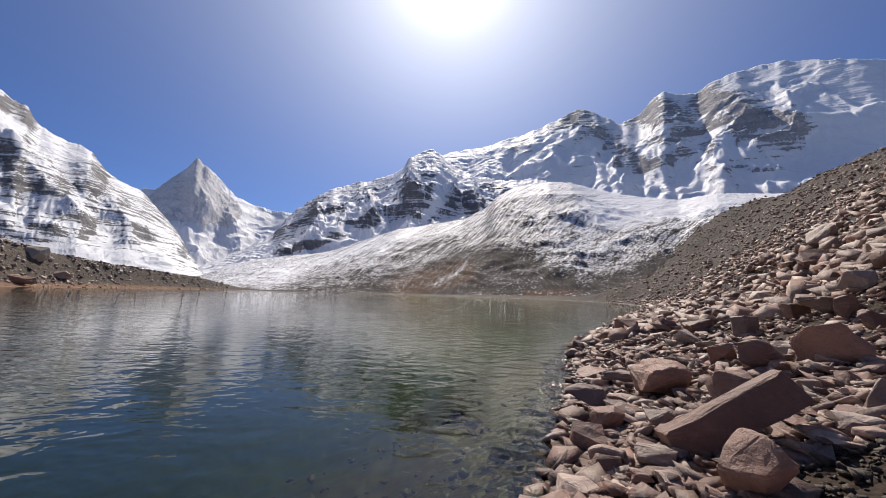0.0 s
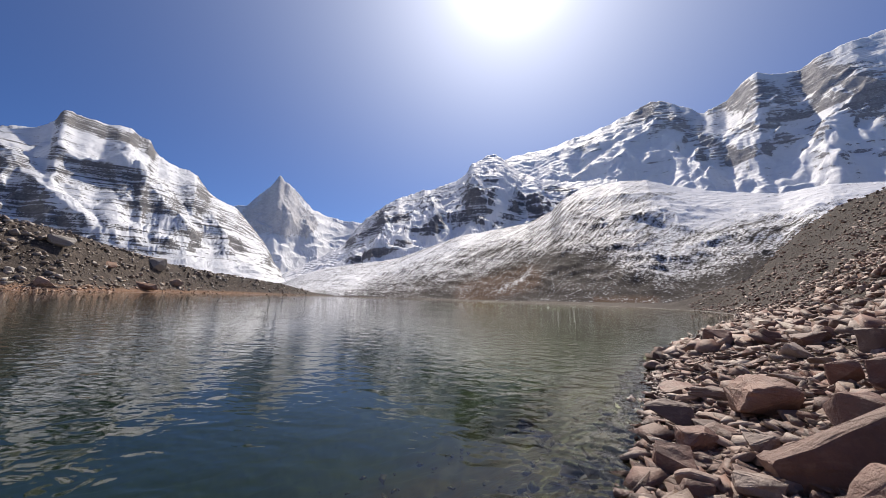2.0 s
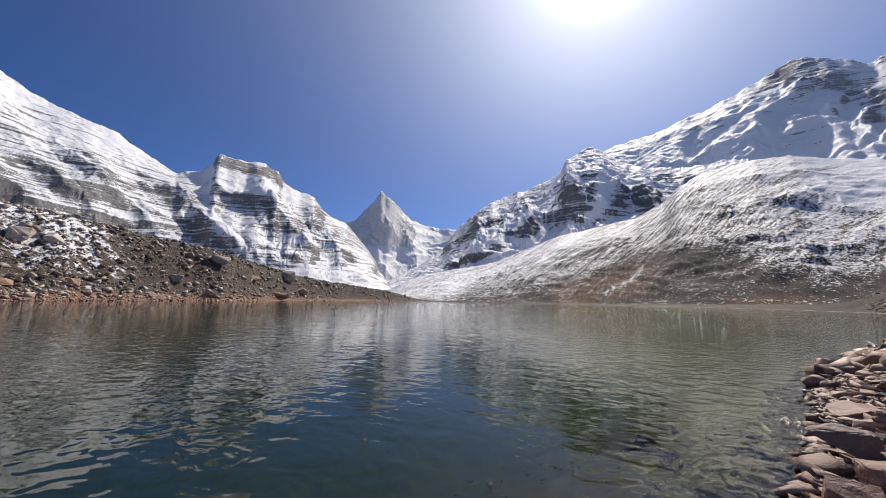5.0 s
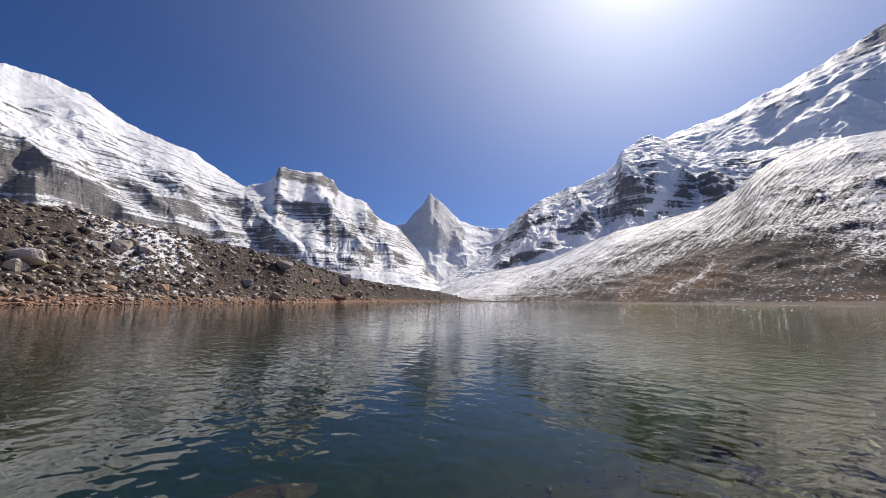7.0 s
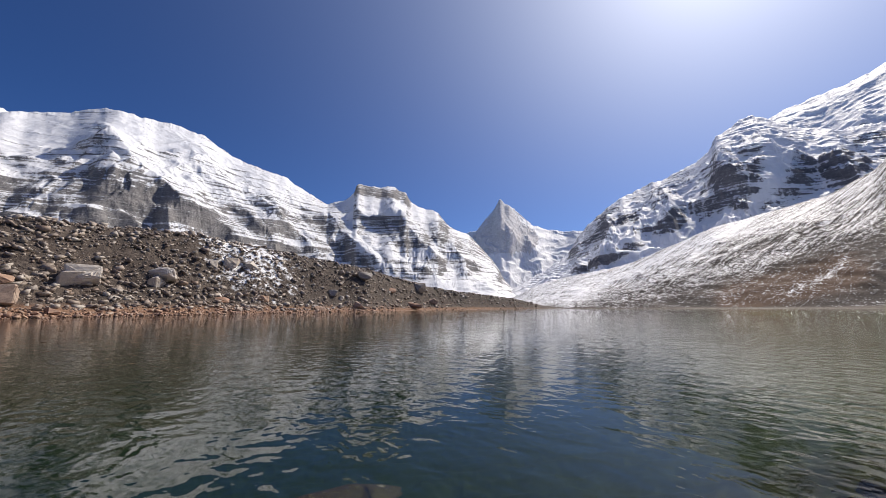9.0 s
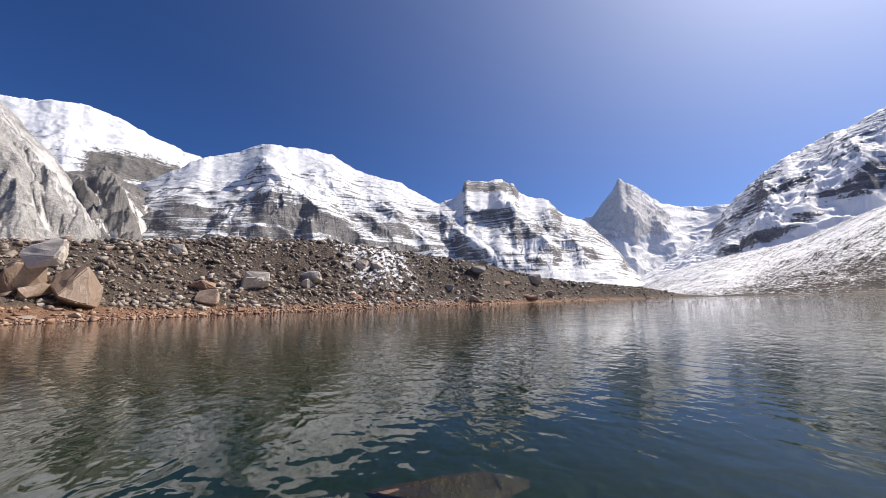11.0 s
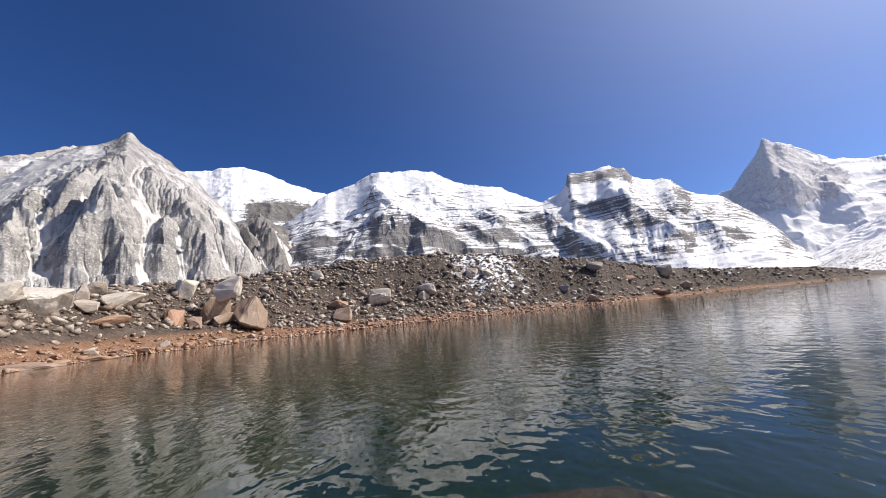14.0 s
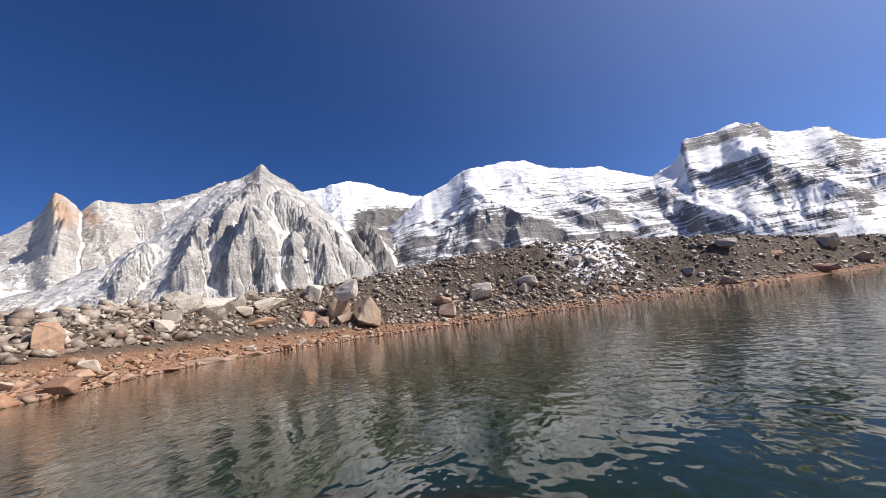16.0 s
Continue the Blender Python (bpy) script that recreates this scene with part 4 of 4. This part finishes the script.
boulder(-25.9, 6.62, 0.68, 0.62, 0.24, 10, (0, 0), 0.12, RED_STONE, 414, 0.75, "flat pale slab of red stone", "boulders on the near shore")
boulder(-21.7, 4.00, 0.36, 0.29, 0.29, 0, (0, 0), 0.12, RED_STONE, 415, 0.55, "", "boulders on the near shore")
boulder(-23.8, 3.51, 0.28, 0.22, 0.18, 20, (0, 0), 0.12, RED_STONE, 416, 0.55, "", "boulders on the near shore")
boulder(-29.8, 3.64, 0.33, 0.29, 0.24, 0, (0, 0), 0.12, RED_STONE, 417, 0.7, "flat pale red slab among pebbles", "boulders on the near shore")
boulder(-35.1, 10.60, 0.73, 0.65, 0.32, 20, (0, -16), 0.12, RED_STONE, 418, 0.75, "flat white-topped slab on the slope", "boulders on the near shore")
boulder(-39.5, 9.52, 0.52, 0.41, 0.53, 0, (0, 0), 0.12, RED_STONE, 419, 0.55, "dark red upright block", "boulders on the near shore")
boulder(-26.7, 13.27, 0.79, 0.63, 0.69, 0, (0, 0), 0.12, RED_STONE, 420, 0.55, "rounded dark boulder at the waterline", "boulders on the near shore")
boulder(-19.5, 10.01, 0.39, 0.30, 0.26, 0, (0, 0), 0.12, RED_STONE, 421, 0.55, "", "boulders on the near shore")
boulder(-46.7, 10.15, 1.01, 0.81, 0.35, 20, (0, 0), 0.12, RED_STONE, 422, 0.55, "", "boulders on the near shore")
boulder(-43.3, 7.24, 0.44, 0.35, 0.27, 0, (0, 0), 0.12, RED_STONE, 423, 0.55, "", "boulders on the near shore")
boulder(-32.5, 7.23, 0.51, 0.40, 0.26, 0, (0, 0), 0.12, RED_STONE, 424, 0.55, "", "boulders on the near shore")
boulder(-47.9, 9.51, 0.35, 0.29, 0.60, 0, (0, 0), 0.12, RED_STONE, 425, 0.55, "", "boulders on the near shore")
boulder(-44.0, 10.27, 0.53, 0.42, 0.38, 0, (0, 0), 0.12, RED_STONE, 426, 0.55, "", "boulders on the near shore")
boulder(-49.5, 8.40, 0.32, 0.25, 0.37, 0, (0, 0), 0.12, RED_STONE, 427, 0.55, "", "boulders on the near shore")
boulder(-45.7, 16.38, 0.81, 0.65, 0.76, 0, (0, -10), 0.12, RED_STONE, 428, 0.55, "pale slab high on the slope", "boulders on the near shore")
boulder(-48.9, 10.93, 0.63, 0.51, 0.45, 10, (0, 0), 0.12, RED_STONE, 429, 0.55, "", "boulders on the near shore")
boulder(-41.8, 15.94, 0.74, 0.59, 0.45, 0, (0, 0), 0.12, RED_STONE, 430, 0.55, "", "boulders on the near shore")
boulder(-38.1, 19.26, 0.80, 0.64, 0.52, 0, (0, 0), 0.12, RED_STONE, 431, 0.55, "", "boulders on the near shore")
boulder(-46.5, 21.99, 1.07, 0.85, 1.12, 0, (0, 0), 0.12, RED_STONE, 432, 0.55, "tan and cream block high on the slope", "boulders on the near shore")
boulder(-49.6, 13.17, 0.56, 0.45, 0.45, 0, (0, 0), 0.12, RED_STONE, 433, 0.55, "", "boulders on the near shore")
boulder(-33.6, 9.44, 0.54, 0.43, 0.32, 0, (0, 0), 0.12, RED_STONE, 434, 0.55, "", "boulders on the near shore")
boulder(-36.1, 8.24, 0.50, 0.40, 0.27, 15, (0, 0), 0.12, RED_STONE, 435, 0.55, "", "boulders on the near shore")
boulder(-44.2, 4.56, 0.30, 0.24, 0.12, 5, (0, 0), 0.12, RED_STONE, 436, 0.75, "", "boulders on the near shore")
boulder(-45.1, 4.16, 0.30, 0.23, 0.18, 5, (0, 0), 0.12, RED_STONE, 437, 0.75, "dark shadowed slab under the leaning rock", "boulders on the near shore")
boulder(-28.1, 3.28, 0.19, 0.14, 0.14, 0, (0, 0), 0.12, RED_STONE, 438, 0.55, "", "boulders on the near shore")
boulder(-31.2, 3.27, 0.26, 0.23, 0.13, 0, (0, 0), 0.12, RED_STONE, 439, 0.55, "", "boulders on the near shore")
boulder(-19.8, 3.13, 0.34, 0.31, 0.14, 0, (0, 0), 0.12, RED_STONE, 440, 0.75, "", "boulders on the near shore")
boulder(107.6, 85.0, 7.9, 6.6, 7.4, 0, (0, 0), 0.28, BROWN_STONE, 441, 0.7, "massive brown boulder beside the beach", "boulders on the far shore", z=3.6)
boulder(111.4, 86.0, 5.6, 5.2, 7.2, 0, (0, 0), 0.28, BROWN_STONE, 442, 0.6, "tilted brown boulder under a pale slab", "boulders on the far shore", z=4.6)
boulder(110.1, 84.6, 5.6, 4.6, 4.8, 12, (6, -14), 0.0, PALE_STONE, 482, 0.75, "pale block perched on a brown boulder", "boulders on the far shore", z=8.5)
boulder(114.6, 91.6, 4.6, 4.0, 5.2, 0, (0, 0), 0.28, GREY_STONE, 443, 0.55, "dark grey boulder on the moraine", "boulders on the far shore")
boulder(127.5, 74.93, 7.64, 6.12, 6.33, 0, (0, 0), 0.28, GREY_STONE, 444, 0.55, "massive grey and tan boulder", "boulders on the far shore")
boulder(130.2, 71.54, 4.66, 3.73, 4.41, 0, (0, 0), 0.28, GREY_STONE, 445, 0.55, "grey boulder with a slanting top", "boulders on the far shore")
boulder(131.6, 73.56, 4.37, 3.50, 3.47, 0, (0, 0), 0.28, GREY_STONE, 446, 0.55, "dark brown boulder behind the others", "boulders on the far shore")
boulder(132.1, 65.02, 3.08, 2.47, 3.01, 0, (0, 0), 0.28, GREY_STONE, 447, 0.55, "pale grey granite boulder on the moraine", "boulders on the far shore")
boulder(124.7, 79.74, 2.65, 2.12, 4.78, 0, (0, 0), 0.28, GREY_STONE, 448, 0.55, "pale grey granite boulder on the moraine", "boulders on the far shore")
boulder(123.2, 86.56, 3.83, 3.05, 2.98, 0, (0, 0), 0.28, GREY_STONE, 449, 0.55, "pale grey granite boulder on the moraine", "boulders on the far shore")
boulder(120.7, 82.77, 6.91, 5.52, 4.17, 0, (0, 0), 0.28, PALE_STONE, 450, 0.55, "flat pale boulder on the moraine", "boulders on the far shore")
boulder(124.0, 78.45, 3.58, 2.86, 2.65, 0, (0, 0), 0.28, GREY_STONE, 451, 0.55, "pale grey granite boulder on the moraine", "boulders on the far shore")
boulder(115.9, 82.57, 3.69, 2.94, 3.71, 0, (0, 0), 0.28, RUST_STONE, 452, 0.55, "orange stone on the beach", "boulders on the far shore")
boulder(113.8, 82.97, 2.74, 2.19, 3.10, 0, (0, 0), 0.28, RUST_STONE, 453, 0.55, "orange stone on the beach", "boulders on the far shore")
boulder(110.5, 85.07, 5.01, 4.00, 3.62, 0, (0, 0), 0.28, RUST_STONE, 454, 0.55, "pale orange stone on the beach", "boulders on the far shore")
boulder(132.9, 62.11, 3.04, 2.43, 2.23, 0, (0, 0), 0.28, GREY_STONE, 455, 0.55, "pale grey granite boulder on the moraine", "boulders on the far shore")
boulder(121.9, 77.24, 5.37, 4.31, 1.76, 0, (0, 0), 0.28, RUST_STONE, 456, 0.75, "flat pale stone on the beach", "boulders on the far shore")
boulder(137.3, 55.69, 2.40, 1.92, 1.50, 0, (0, 0), 0.28, GREY_STONE, 457, 0.55, "pale grey granite boulder on the moraine", "boulders on the far shore")
boulder(135.2, 56.70, 2.65, 2.12, 1.05, 0, (0, 0), 0.28, RUST_STONE, 459, 0.8, "flat rust-coloured slab on the beach", "boulders on the far shore")
boulder(95.2, 93.15, 5.04, 4.04, 4.48, 0, (0, 0), 0.28, RUST_STONE, 460, 0.55, "orange weathered block beside the water", "boulders on the far shore")
boulder(89.3, 103.68, 7.15, 5.72, 4.45, 0, (0, 0), 0.28, PALE_STONE, 461, 0.55, "pale blocky boulders by the water", "boulders on the far shore")
boulder(82.2, 108.88, 6.29, 5.03, 4.06, 0, (0, 0), 0.28, PALE_STONE, 462, 0.55, "white granite boulder above the beach", "boulders on the far shore")
boulder(98.6, 110.23, 4.51, 3.61, 3.48, 0, (0, 0), 0.28, GREY_STONE, 463, 0.55, "pale block on the moraine crest", "boulders on the far shore")
boulder(63.0, 118.65, 3.90, 3.13, 2.11, 0, (0, 0), 0.28, RUST_STONE, 464, 0.55, "pale slab at the waterline", "boulders on the far shore")
boulder(57.4, 130.65, 3.89, 3.10, 4.05, 0, (0, 0), 0.28, RUST_STONE, 465, 0.55, "orange pointed stone at the waterline", "boulders on the far shore")
boulder(49.2, 169.09, 8.06, 6.44, 3.43, 0, (0, 0), 0.28, RUST_STONE, 466, 0.75, "long rust-coloured slab at the waterline", "boulders on the far shore")
boulder(48.2, 184.75, 6.63, 5.31, 7.03, 0, (0, 0), 0.28, GREY_STONE, 467, 0.55, "dark brown boulder on the moraine", "boulders on the far shore")
boulder(56.8, 145.69, 6.91, 5.54, 3.69, 0, (0, 0), 0.28, GREY_STONE, 468, 0.55, "dark flat boulder on the moraine", "boulders on the far shore")
boulder(46.2, 188.52, 6.03, 4.82, 3.23, 0, (0, 0), 0.28, RUST_STONE, 469, 0.75, "rust-coloured slab at the waterline", "boulders on the far shore")
boulder(74.9, 123.32, 4.95, 3.96, 3.87, 0, (0, 0), 0.28, GREY_STONE, 470, 0.55, "pale grey granite boulder on the moraine", "boulders on the far shore")
boulder(72.4, 124.30, 4.24, 3.39, 3.51, 0, (0, 0), 0.28, GREY_STONE, 471, 0.55, "pale grey granite boulder on the moraine", "boulders on the far shore")
boulder(77.0, 120.02, 2.62, 2.09, 2.77, 0, (0, 0), 0.28, GREY_STONE, 472, 0.55, "pale grey granite boulder on the moraine", "boulders on the far shore")
boulder(52.6, 159.73, 4.31, 3.44, 2.58, 0, (0, 0), 0.28, RUST_STONE, 473, 0.55, "tan stone above the waterline", "boulders on the far shore")
boulder(70.6, 114.72, 2.92, 2.33, 2.22, 0, (0, 0), 0.28, RUST_STONE, 474, 0.55, "rust-coloured stone at the waterline", "boulders on the far shore")
boulder(61.3, 132.54, 3.67, 2.93, 2.73, 0, (0, 0), 0.28, GREY_STONE, 475, 0.55, "pale grey granite boulder on the moraine", "boulders on the far shore")
boulder(75.6, 108.83, 4.04, 3.23, 1.84, 0, (0, 0), 0.28, RUST_STONE, 476, 0.55, "orange stone on the beach", "boulders on the far shore")
boulder(95.5, 99.47, 6.55, 5.24, 2.73, 0, (0, 0), 0.28, RUST_STONE, 477, 0.55, "orange-tan block above the beach", "boulders on the far shore")
boulder(82.7, 107.00, 4.20, 3.36, 3.60, 0, (0, 0), 0.28, GREY_STONE, 478, 0.55, "white granite boulder by the beach", "boulders on the far shore")
boulder(89.8, 102.28, 6.41, 5.12, 3.76, 0, (0, 0), 0.28, GREY_STONE, 479, 0.55, "pale blocky boulder above the beach", "boulders on the far shore")
boulder(142.8, 46.59, 2.75, 2.20, 3.44, 0, (0, 0), 0.28, RUST_STONE, 480, 0.55, "brown pointed boulder beside the inlet", "boulders on the far shore")


def slab_between(p0, p1, deep, thick, seed, mat, label, group, roll=0.0):
    """A long broken slab whose axis runs from p0 to p1."""
    p0, p1 = Vector(p0), Vector(p1)
    d = p1 - p0
    bm = bmesh.new()
    rnd = random.Random(seed)
    for sx in (-0.5, -0.18, 0.16, 0.5):
        for sy, sz in ((-0.5, -0.5), (0.5, -0.5), (0.5, 0.5), (-0.5, 0.5)):
            bm.verts.new((sx + rnd.uniform(-0.03, 0.03), sy + rnd.uniform(-0.10, 0.10), sz + rnd.uniform(-0.10, 0.10)))
    bmesh.ops.convex_hull(bm, input=bm.verts)
    bmesh.ops.delete(bm, geom=[v for v in bm.verts if not v.link_faces], context="VERTS")
    bmesh.ops.scale(bm, vec=(d.length, deep, thick), verts=bm.verts)
    bmesh.ops.dissolve_limit(bm, angle_limit=0.1, verts=bm.verts, edges=bm.edges)
    bmesh.ops.bevel(bm, geom=list(bm.edges), offset=0.018, segments=2, affect="EDGES", profile=0.6, clamp_overlap=True)
    bmesh.ops.triangulate(bm, faces=bm.faces)
    bmesh.ops.subdivide_edges(bm, edges=bm.edges, cuts=3, use_grid_fill=True)
    for v in bm.verts:
        q = v.co * 5 + Vector((seed, 0, 0))
        v.co += Vector((0, 0.5, 1)) * 0.032 * (noise.noise(q) + 0.6 * noise.noise(q * 3.1))
    ob = new("boulder", mesh_of(bm, "boulder", mat))
    ax = d.normalized()
    side = Vector((0, 0, 1)).cross(ax).normalized()
    ob.matrix_world = Matrix.Translation((p0 + p1) / 2) @ Matrix((ax, side, ax.cross(side))).transposed().to_4x4() @ pose(0, 0, 0, roll, 0, 0)
    return tagged(ob, label, "boulder", group)


slab_between((1.95, 3.22, 0.28), (2.86, 3.06, 0.86), 0.24, 0.25, 12, SLAB_STONE, "long red-brown slab leaning on the rubble", "boulders on the near shore", -6.0)
boulder(61.0, 3.30, 1.45, 0.5, 0.14, 6, (0, 2), 0.0, RUST_STONE, 551, 0.97, "rust-coloured slab just below the water surface", "slabs in the shallows", z=-0.15)
boulder(67.5, 3.05, 1.35, 0.95, 0.22, -6, (0, -2), 0.0, RUST_STONE, 556, 0.97, "flat rust-coloured slab under the water", "slabs in the shallows", z=-0.36)
boulder(142.5, 33.5, 6.0, 2.4, 0.9, 8, (0, -2), 0.3, RUST_STONE, 552, 0.8, "broad flat orange slab at the edge of the inlet", "slabs in the shallows", z=-0.05)
boulder(129.5, 54.5, 9.0, 3.0, 0.9, 4, (4, 0), 0.35, RUST_STONE, 553, 0.85, "broad pale rock shelf sloping into the water", "slabs in the shallows", z=0.1)
boulder(134.5, 47.0, 6.0, 2.5, 0.8, -4, (4, 0), 0.35, RUST_STONE, 554, 0.85, "broad pale rock shelf sloping into the water", "slabs in the shallows", z=0.1)
boulder(122.5, 62.0, 3.6, 2.0, 1.0, 4, (3, 0), 0.3, RUST_STONE, 555, 0.8, "dark block at the edge of the rock shelf", "slabs in the shallows", z=0.05)



def scatter(points, meshes, name, label, group, rnd, flat=(0.35, 0.8)):
    """Single stones, each an object of its own, sharing a few meshes."""
    for x, y, z, size in points:
        ob = new(name, rnd.choice(meshes))
        tall = size * rnd.uniform(*flat)
        wide = size * rnd.uniform(0.7, 1.25)
        ob.matrix_world = pose(x, y, z + tall * 0.26, rnd.uniform(-18, 18), rnd.uniform(-18, 18), rnd.uniform(0, 360)) @ Matrix.Diagonal((wide, size, tall, 1))
        tagged(ob, label, "rock", group)


def rubble(points, name, label, mat, seed, flat=(0.4, 0.85), tilt=0.5):
    """Countless small stones in one mesh. points: x, y, z, size."""
    rs = np.random.RandomState(seed)
    shapes = []
    for k in range(10):
        bm = hull(seed * 50 + k, 9, 0.85)
        bm.verts.ensure_lookup_table()
        shapes.append((np.array([v.co for v in bm.verts]), np.array([[v.index for v in f.verts] for f in bm.faces])))
        bm.free()
    V, Fc, base = [], [], 0
    which = rs.randint(0, len(shapes), len(points))
    for k, (vs, fs) in enumerate(shapes):
        P = points[which == k]
        n = len(P)
        if not n:
            continue
        a, b, c = rs.uniform(-tilt, tilt, n), rs.uniform(-tilt, tilt, n), rs.uniform(0, 6.283, n)
        sc = np.stack([P[:, 3] * rs.uniform(0.7, 1.3, n), P[:, 3], P[:, 3] * rs.uniform(*flat, n)], -1)
        v = vs[None] * sc[:, None]
        y, z = v[..., 1] * np.cos(a)[:, None] - v[..., 2] * np.sin(a)[:, None], v[..., 1] * np.sin(a)[:, None] + v[..., 2] * np.cos(a)[:, None]
        x, z = v[..., 0] * np.cos(b)[:, None] + z * np.sin(b)[:, None], -v[..., 0] * np.sin(b)[:, None] + z * np.cos(b)[:, None]
        x, y = x * np.cos(c)[:, None] - y * np.sin(c)[:, None], x * np.sin(c)[:, None] + y * np.cos(c)[:, None]
        w = np.stack([x + P[:, 0:1], y + P[:, 1:2], z + P[:, 2:3] + sc[:, 2:3] * 0.2], -1)
        V.append(w.reshape(-1, 3))
        Fc.append((fs[None] + base + (np.arange(n) * len(vs))[:, None, None]).reshape(-1, 3))
        base += n * len(vs)
    V, Fc = np.concatenate(V), np.concatenate(Fc)
    me = bpy.data.meshes.new(name)
    me.vertices.add(len(V))
    me.vertices.foreach_set("co", V.reshape(-1).astype(np.float32))
    me.loops.add(Fc.size)
    me.loops.foreach_set("vertex_index", Fc.reshape(-1).astype(np.int32))
    me.polygons.add(len(Fc))
    me.polygons.foreach_set("loop_start", np.arange(0, Fc.size, 3, dtype=np.int32))
    me.update(calc_edges=True)
    me.materials.append(mat)
    return tagged(new(name, me), label, "stones", kind="stuff")


def on_ground(az, r, size, lo=-1e9, hi=1e9):
    """Stones at those bearings and distances, kept where the waterline is between lo and hi metres off."""
    x, y = place(az, r)
    z, s = ground_height(x, y)
    k = (s > lo) & (s < hi) & (shaded_soil(x, y) < 0.55)
    return np.stack([x, y, z, size], -1)[k]


rs = np.random.RandomState(21)
rnd = random.Random(5)


def sizes(n, small, large, power=2.2):
    return small * (1 - rs.rand(n) ** power * (1 - small / large)) ** -1


# right-hand shore
RED_SHAPES = [mesh_of(hull(100 + k, 14, 0.55, 0.04, 1, 0.02), "rock", RED_STONE) for k in range(14)]
n = 1100
pts = on_ground(rs.uniform(-62, -15, n), 2.3 + 13 * rs.rand(n) ** 1.3, rs.uniform(0.15, 0.38, n), 0.1, 60)[:180]
scatter(pts, RED_SHAPES, "rock", "angular red-brown stone among the shore rubble", "stones on the near shore", rnd, (0.22, 0.55))
n = 17000
rubble(on_ground(rs.uniform(-64, -12, n), 2.0 + 15 * rs.rand(n) ** 1.2, sizes(n, 0.06, 0.34, 1.1), -0.6, 60), "shore_stones", "small red-brown and grey stones covering the shore", RED_STONE, 3, (0.2, 0.55))
n = 24000
rubble(on_ground(rs.uniform(-64, -18, n), 12 + 96 * rs.rand(n) ** 1.4, sizes(n, 0.14, 0.8, 1.3), -0.6, 90), "scree_stones", "red-brown and grey stones strewn over the scree", RED_STONE, 4)
n = 13000
rubble(on_ground(rs.uniform(-64, -24, n), 60 + 190 * rs.rand(n), sizes(n, 0.4, 1.6), 0.5, 300), "scree_blocks", "dark brown blocks on the high scree slope", RED_STONE, 5)
n = 420
rubble(on_ground(rs.uniform(-20, 60, n), 1.8 + 7 * rs.rand(n) ** 1.4, sizes(n, 0.06, 0.4), -6, -0.15), "lake_bed_stones", "brown stones lying on the lake bed in the shallows", BED_STONE, 6)

# left-hand shore
GREY_SHAPES = [mesh_of(hull(200 + k, 14, 0.5, 0.05, 1, 0.02), "rock", GREY_STONE) for k in range(12)]
RUST_SHAPES = [mesh_of(hull(300 + k, 14, 0.5, 0.05, 1, 0.02), "rock", RUST_STONE) for k in range(8)]


def left_band(n, a0, a1, s0, s1, power=1.0):
    """Random spots between s0 and s1 metres behind the left-hand waterline."""
    az = rs.uniform(a0, a1, n)
    r = np.interp(az, [a for a, d in SHORE[16:28]], [d for a, d in SHORE[16:28]]) + s0 + (s1 - s0) * rs.rand(n) ** power
    return az, r


n = 90
scatter(on_ground(*left_band(n, 36, 150, 5, 26), rs.uniform(0.8, 2.0, n), 0.5), GREY_SHAPES, "rock", "pale grey granite block on the moraine", "blocks on the moraine", rnd)
n = 95
scatter(on_ground(*left_band(n, 33, 150, 0.3, 9, 1.5), rs.uniform(0.5, 1.0, n) * (1 + 1.6 * rs.rand(n) ** 3), 0.2), RUST_SHAPES, "rock", "rust-coloured stone beside the water", "stones along the waterline", rnd)
n = 22000
az, r = left_band(n, 30, 160, 5, 48)
r = r + 5 * smooth(66, 82, az) + 3 * smooth(98, 112, az)
rubble(on_ground(az, r, sizes(n, 0.32, 2.2, 1.5), 0.5), "moraine_stones", "grey and brown stones covering the moraine", MORAINE_STONE, 7)
n = 10000
az, r = left_band(n, 30, 160, -0.6, 11, 1.2)
rubble(on_ground(az, r, sizes(n, 0.14, 1.2, 1.7), -1.0), "beach_stones", "rust-coloured stones along the waterline", RUST_STONE, 8)

# damp earth between the near rocks, its tones darkened as shade
n = 1500
az, r = rs.uniform(-62, -38, n), rs.uniform(2.4, 4.6, n)
x, y = place(az, r)
z, edge = ground_height(x, y)
damp = shaded_soil(x, y) > 0.35
SOIL = stone_material("shaded_damp_earth", [(0.03, 0.02, 0.014), (0.05, 0.032, 0.02), (0.06, 0.04, 0.024), (0.085, 0.06, 0.042)], (0.025, 0.017, 0.012), (0.09, 0.06, 0.03))
rubble(np.stack([x, y, z, sizes(n, 0.025, 0.12, 1.8)], -1)[damp], "soil_clods", "damp earth clods and small stones, darkened as in shade", SOIL, 9, (0.4, 0.9))
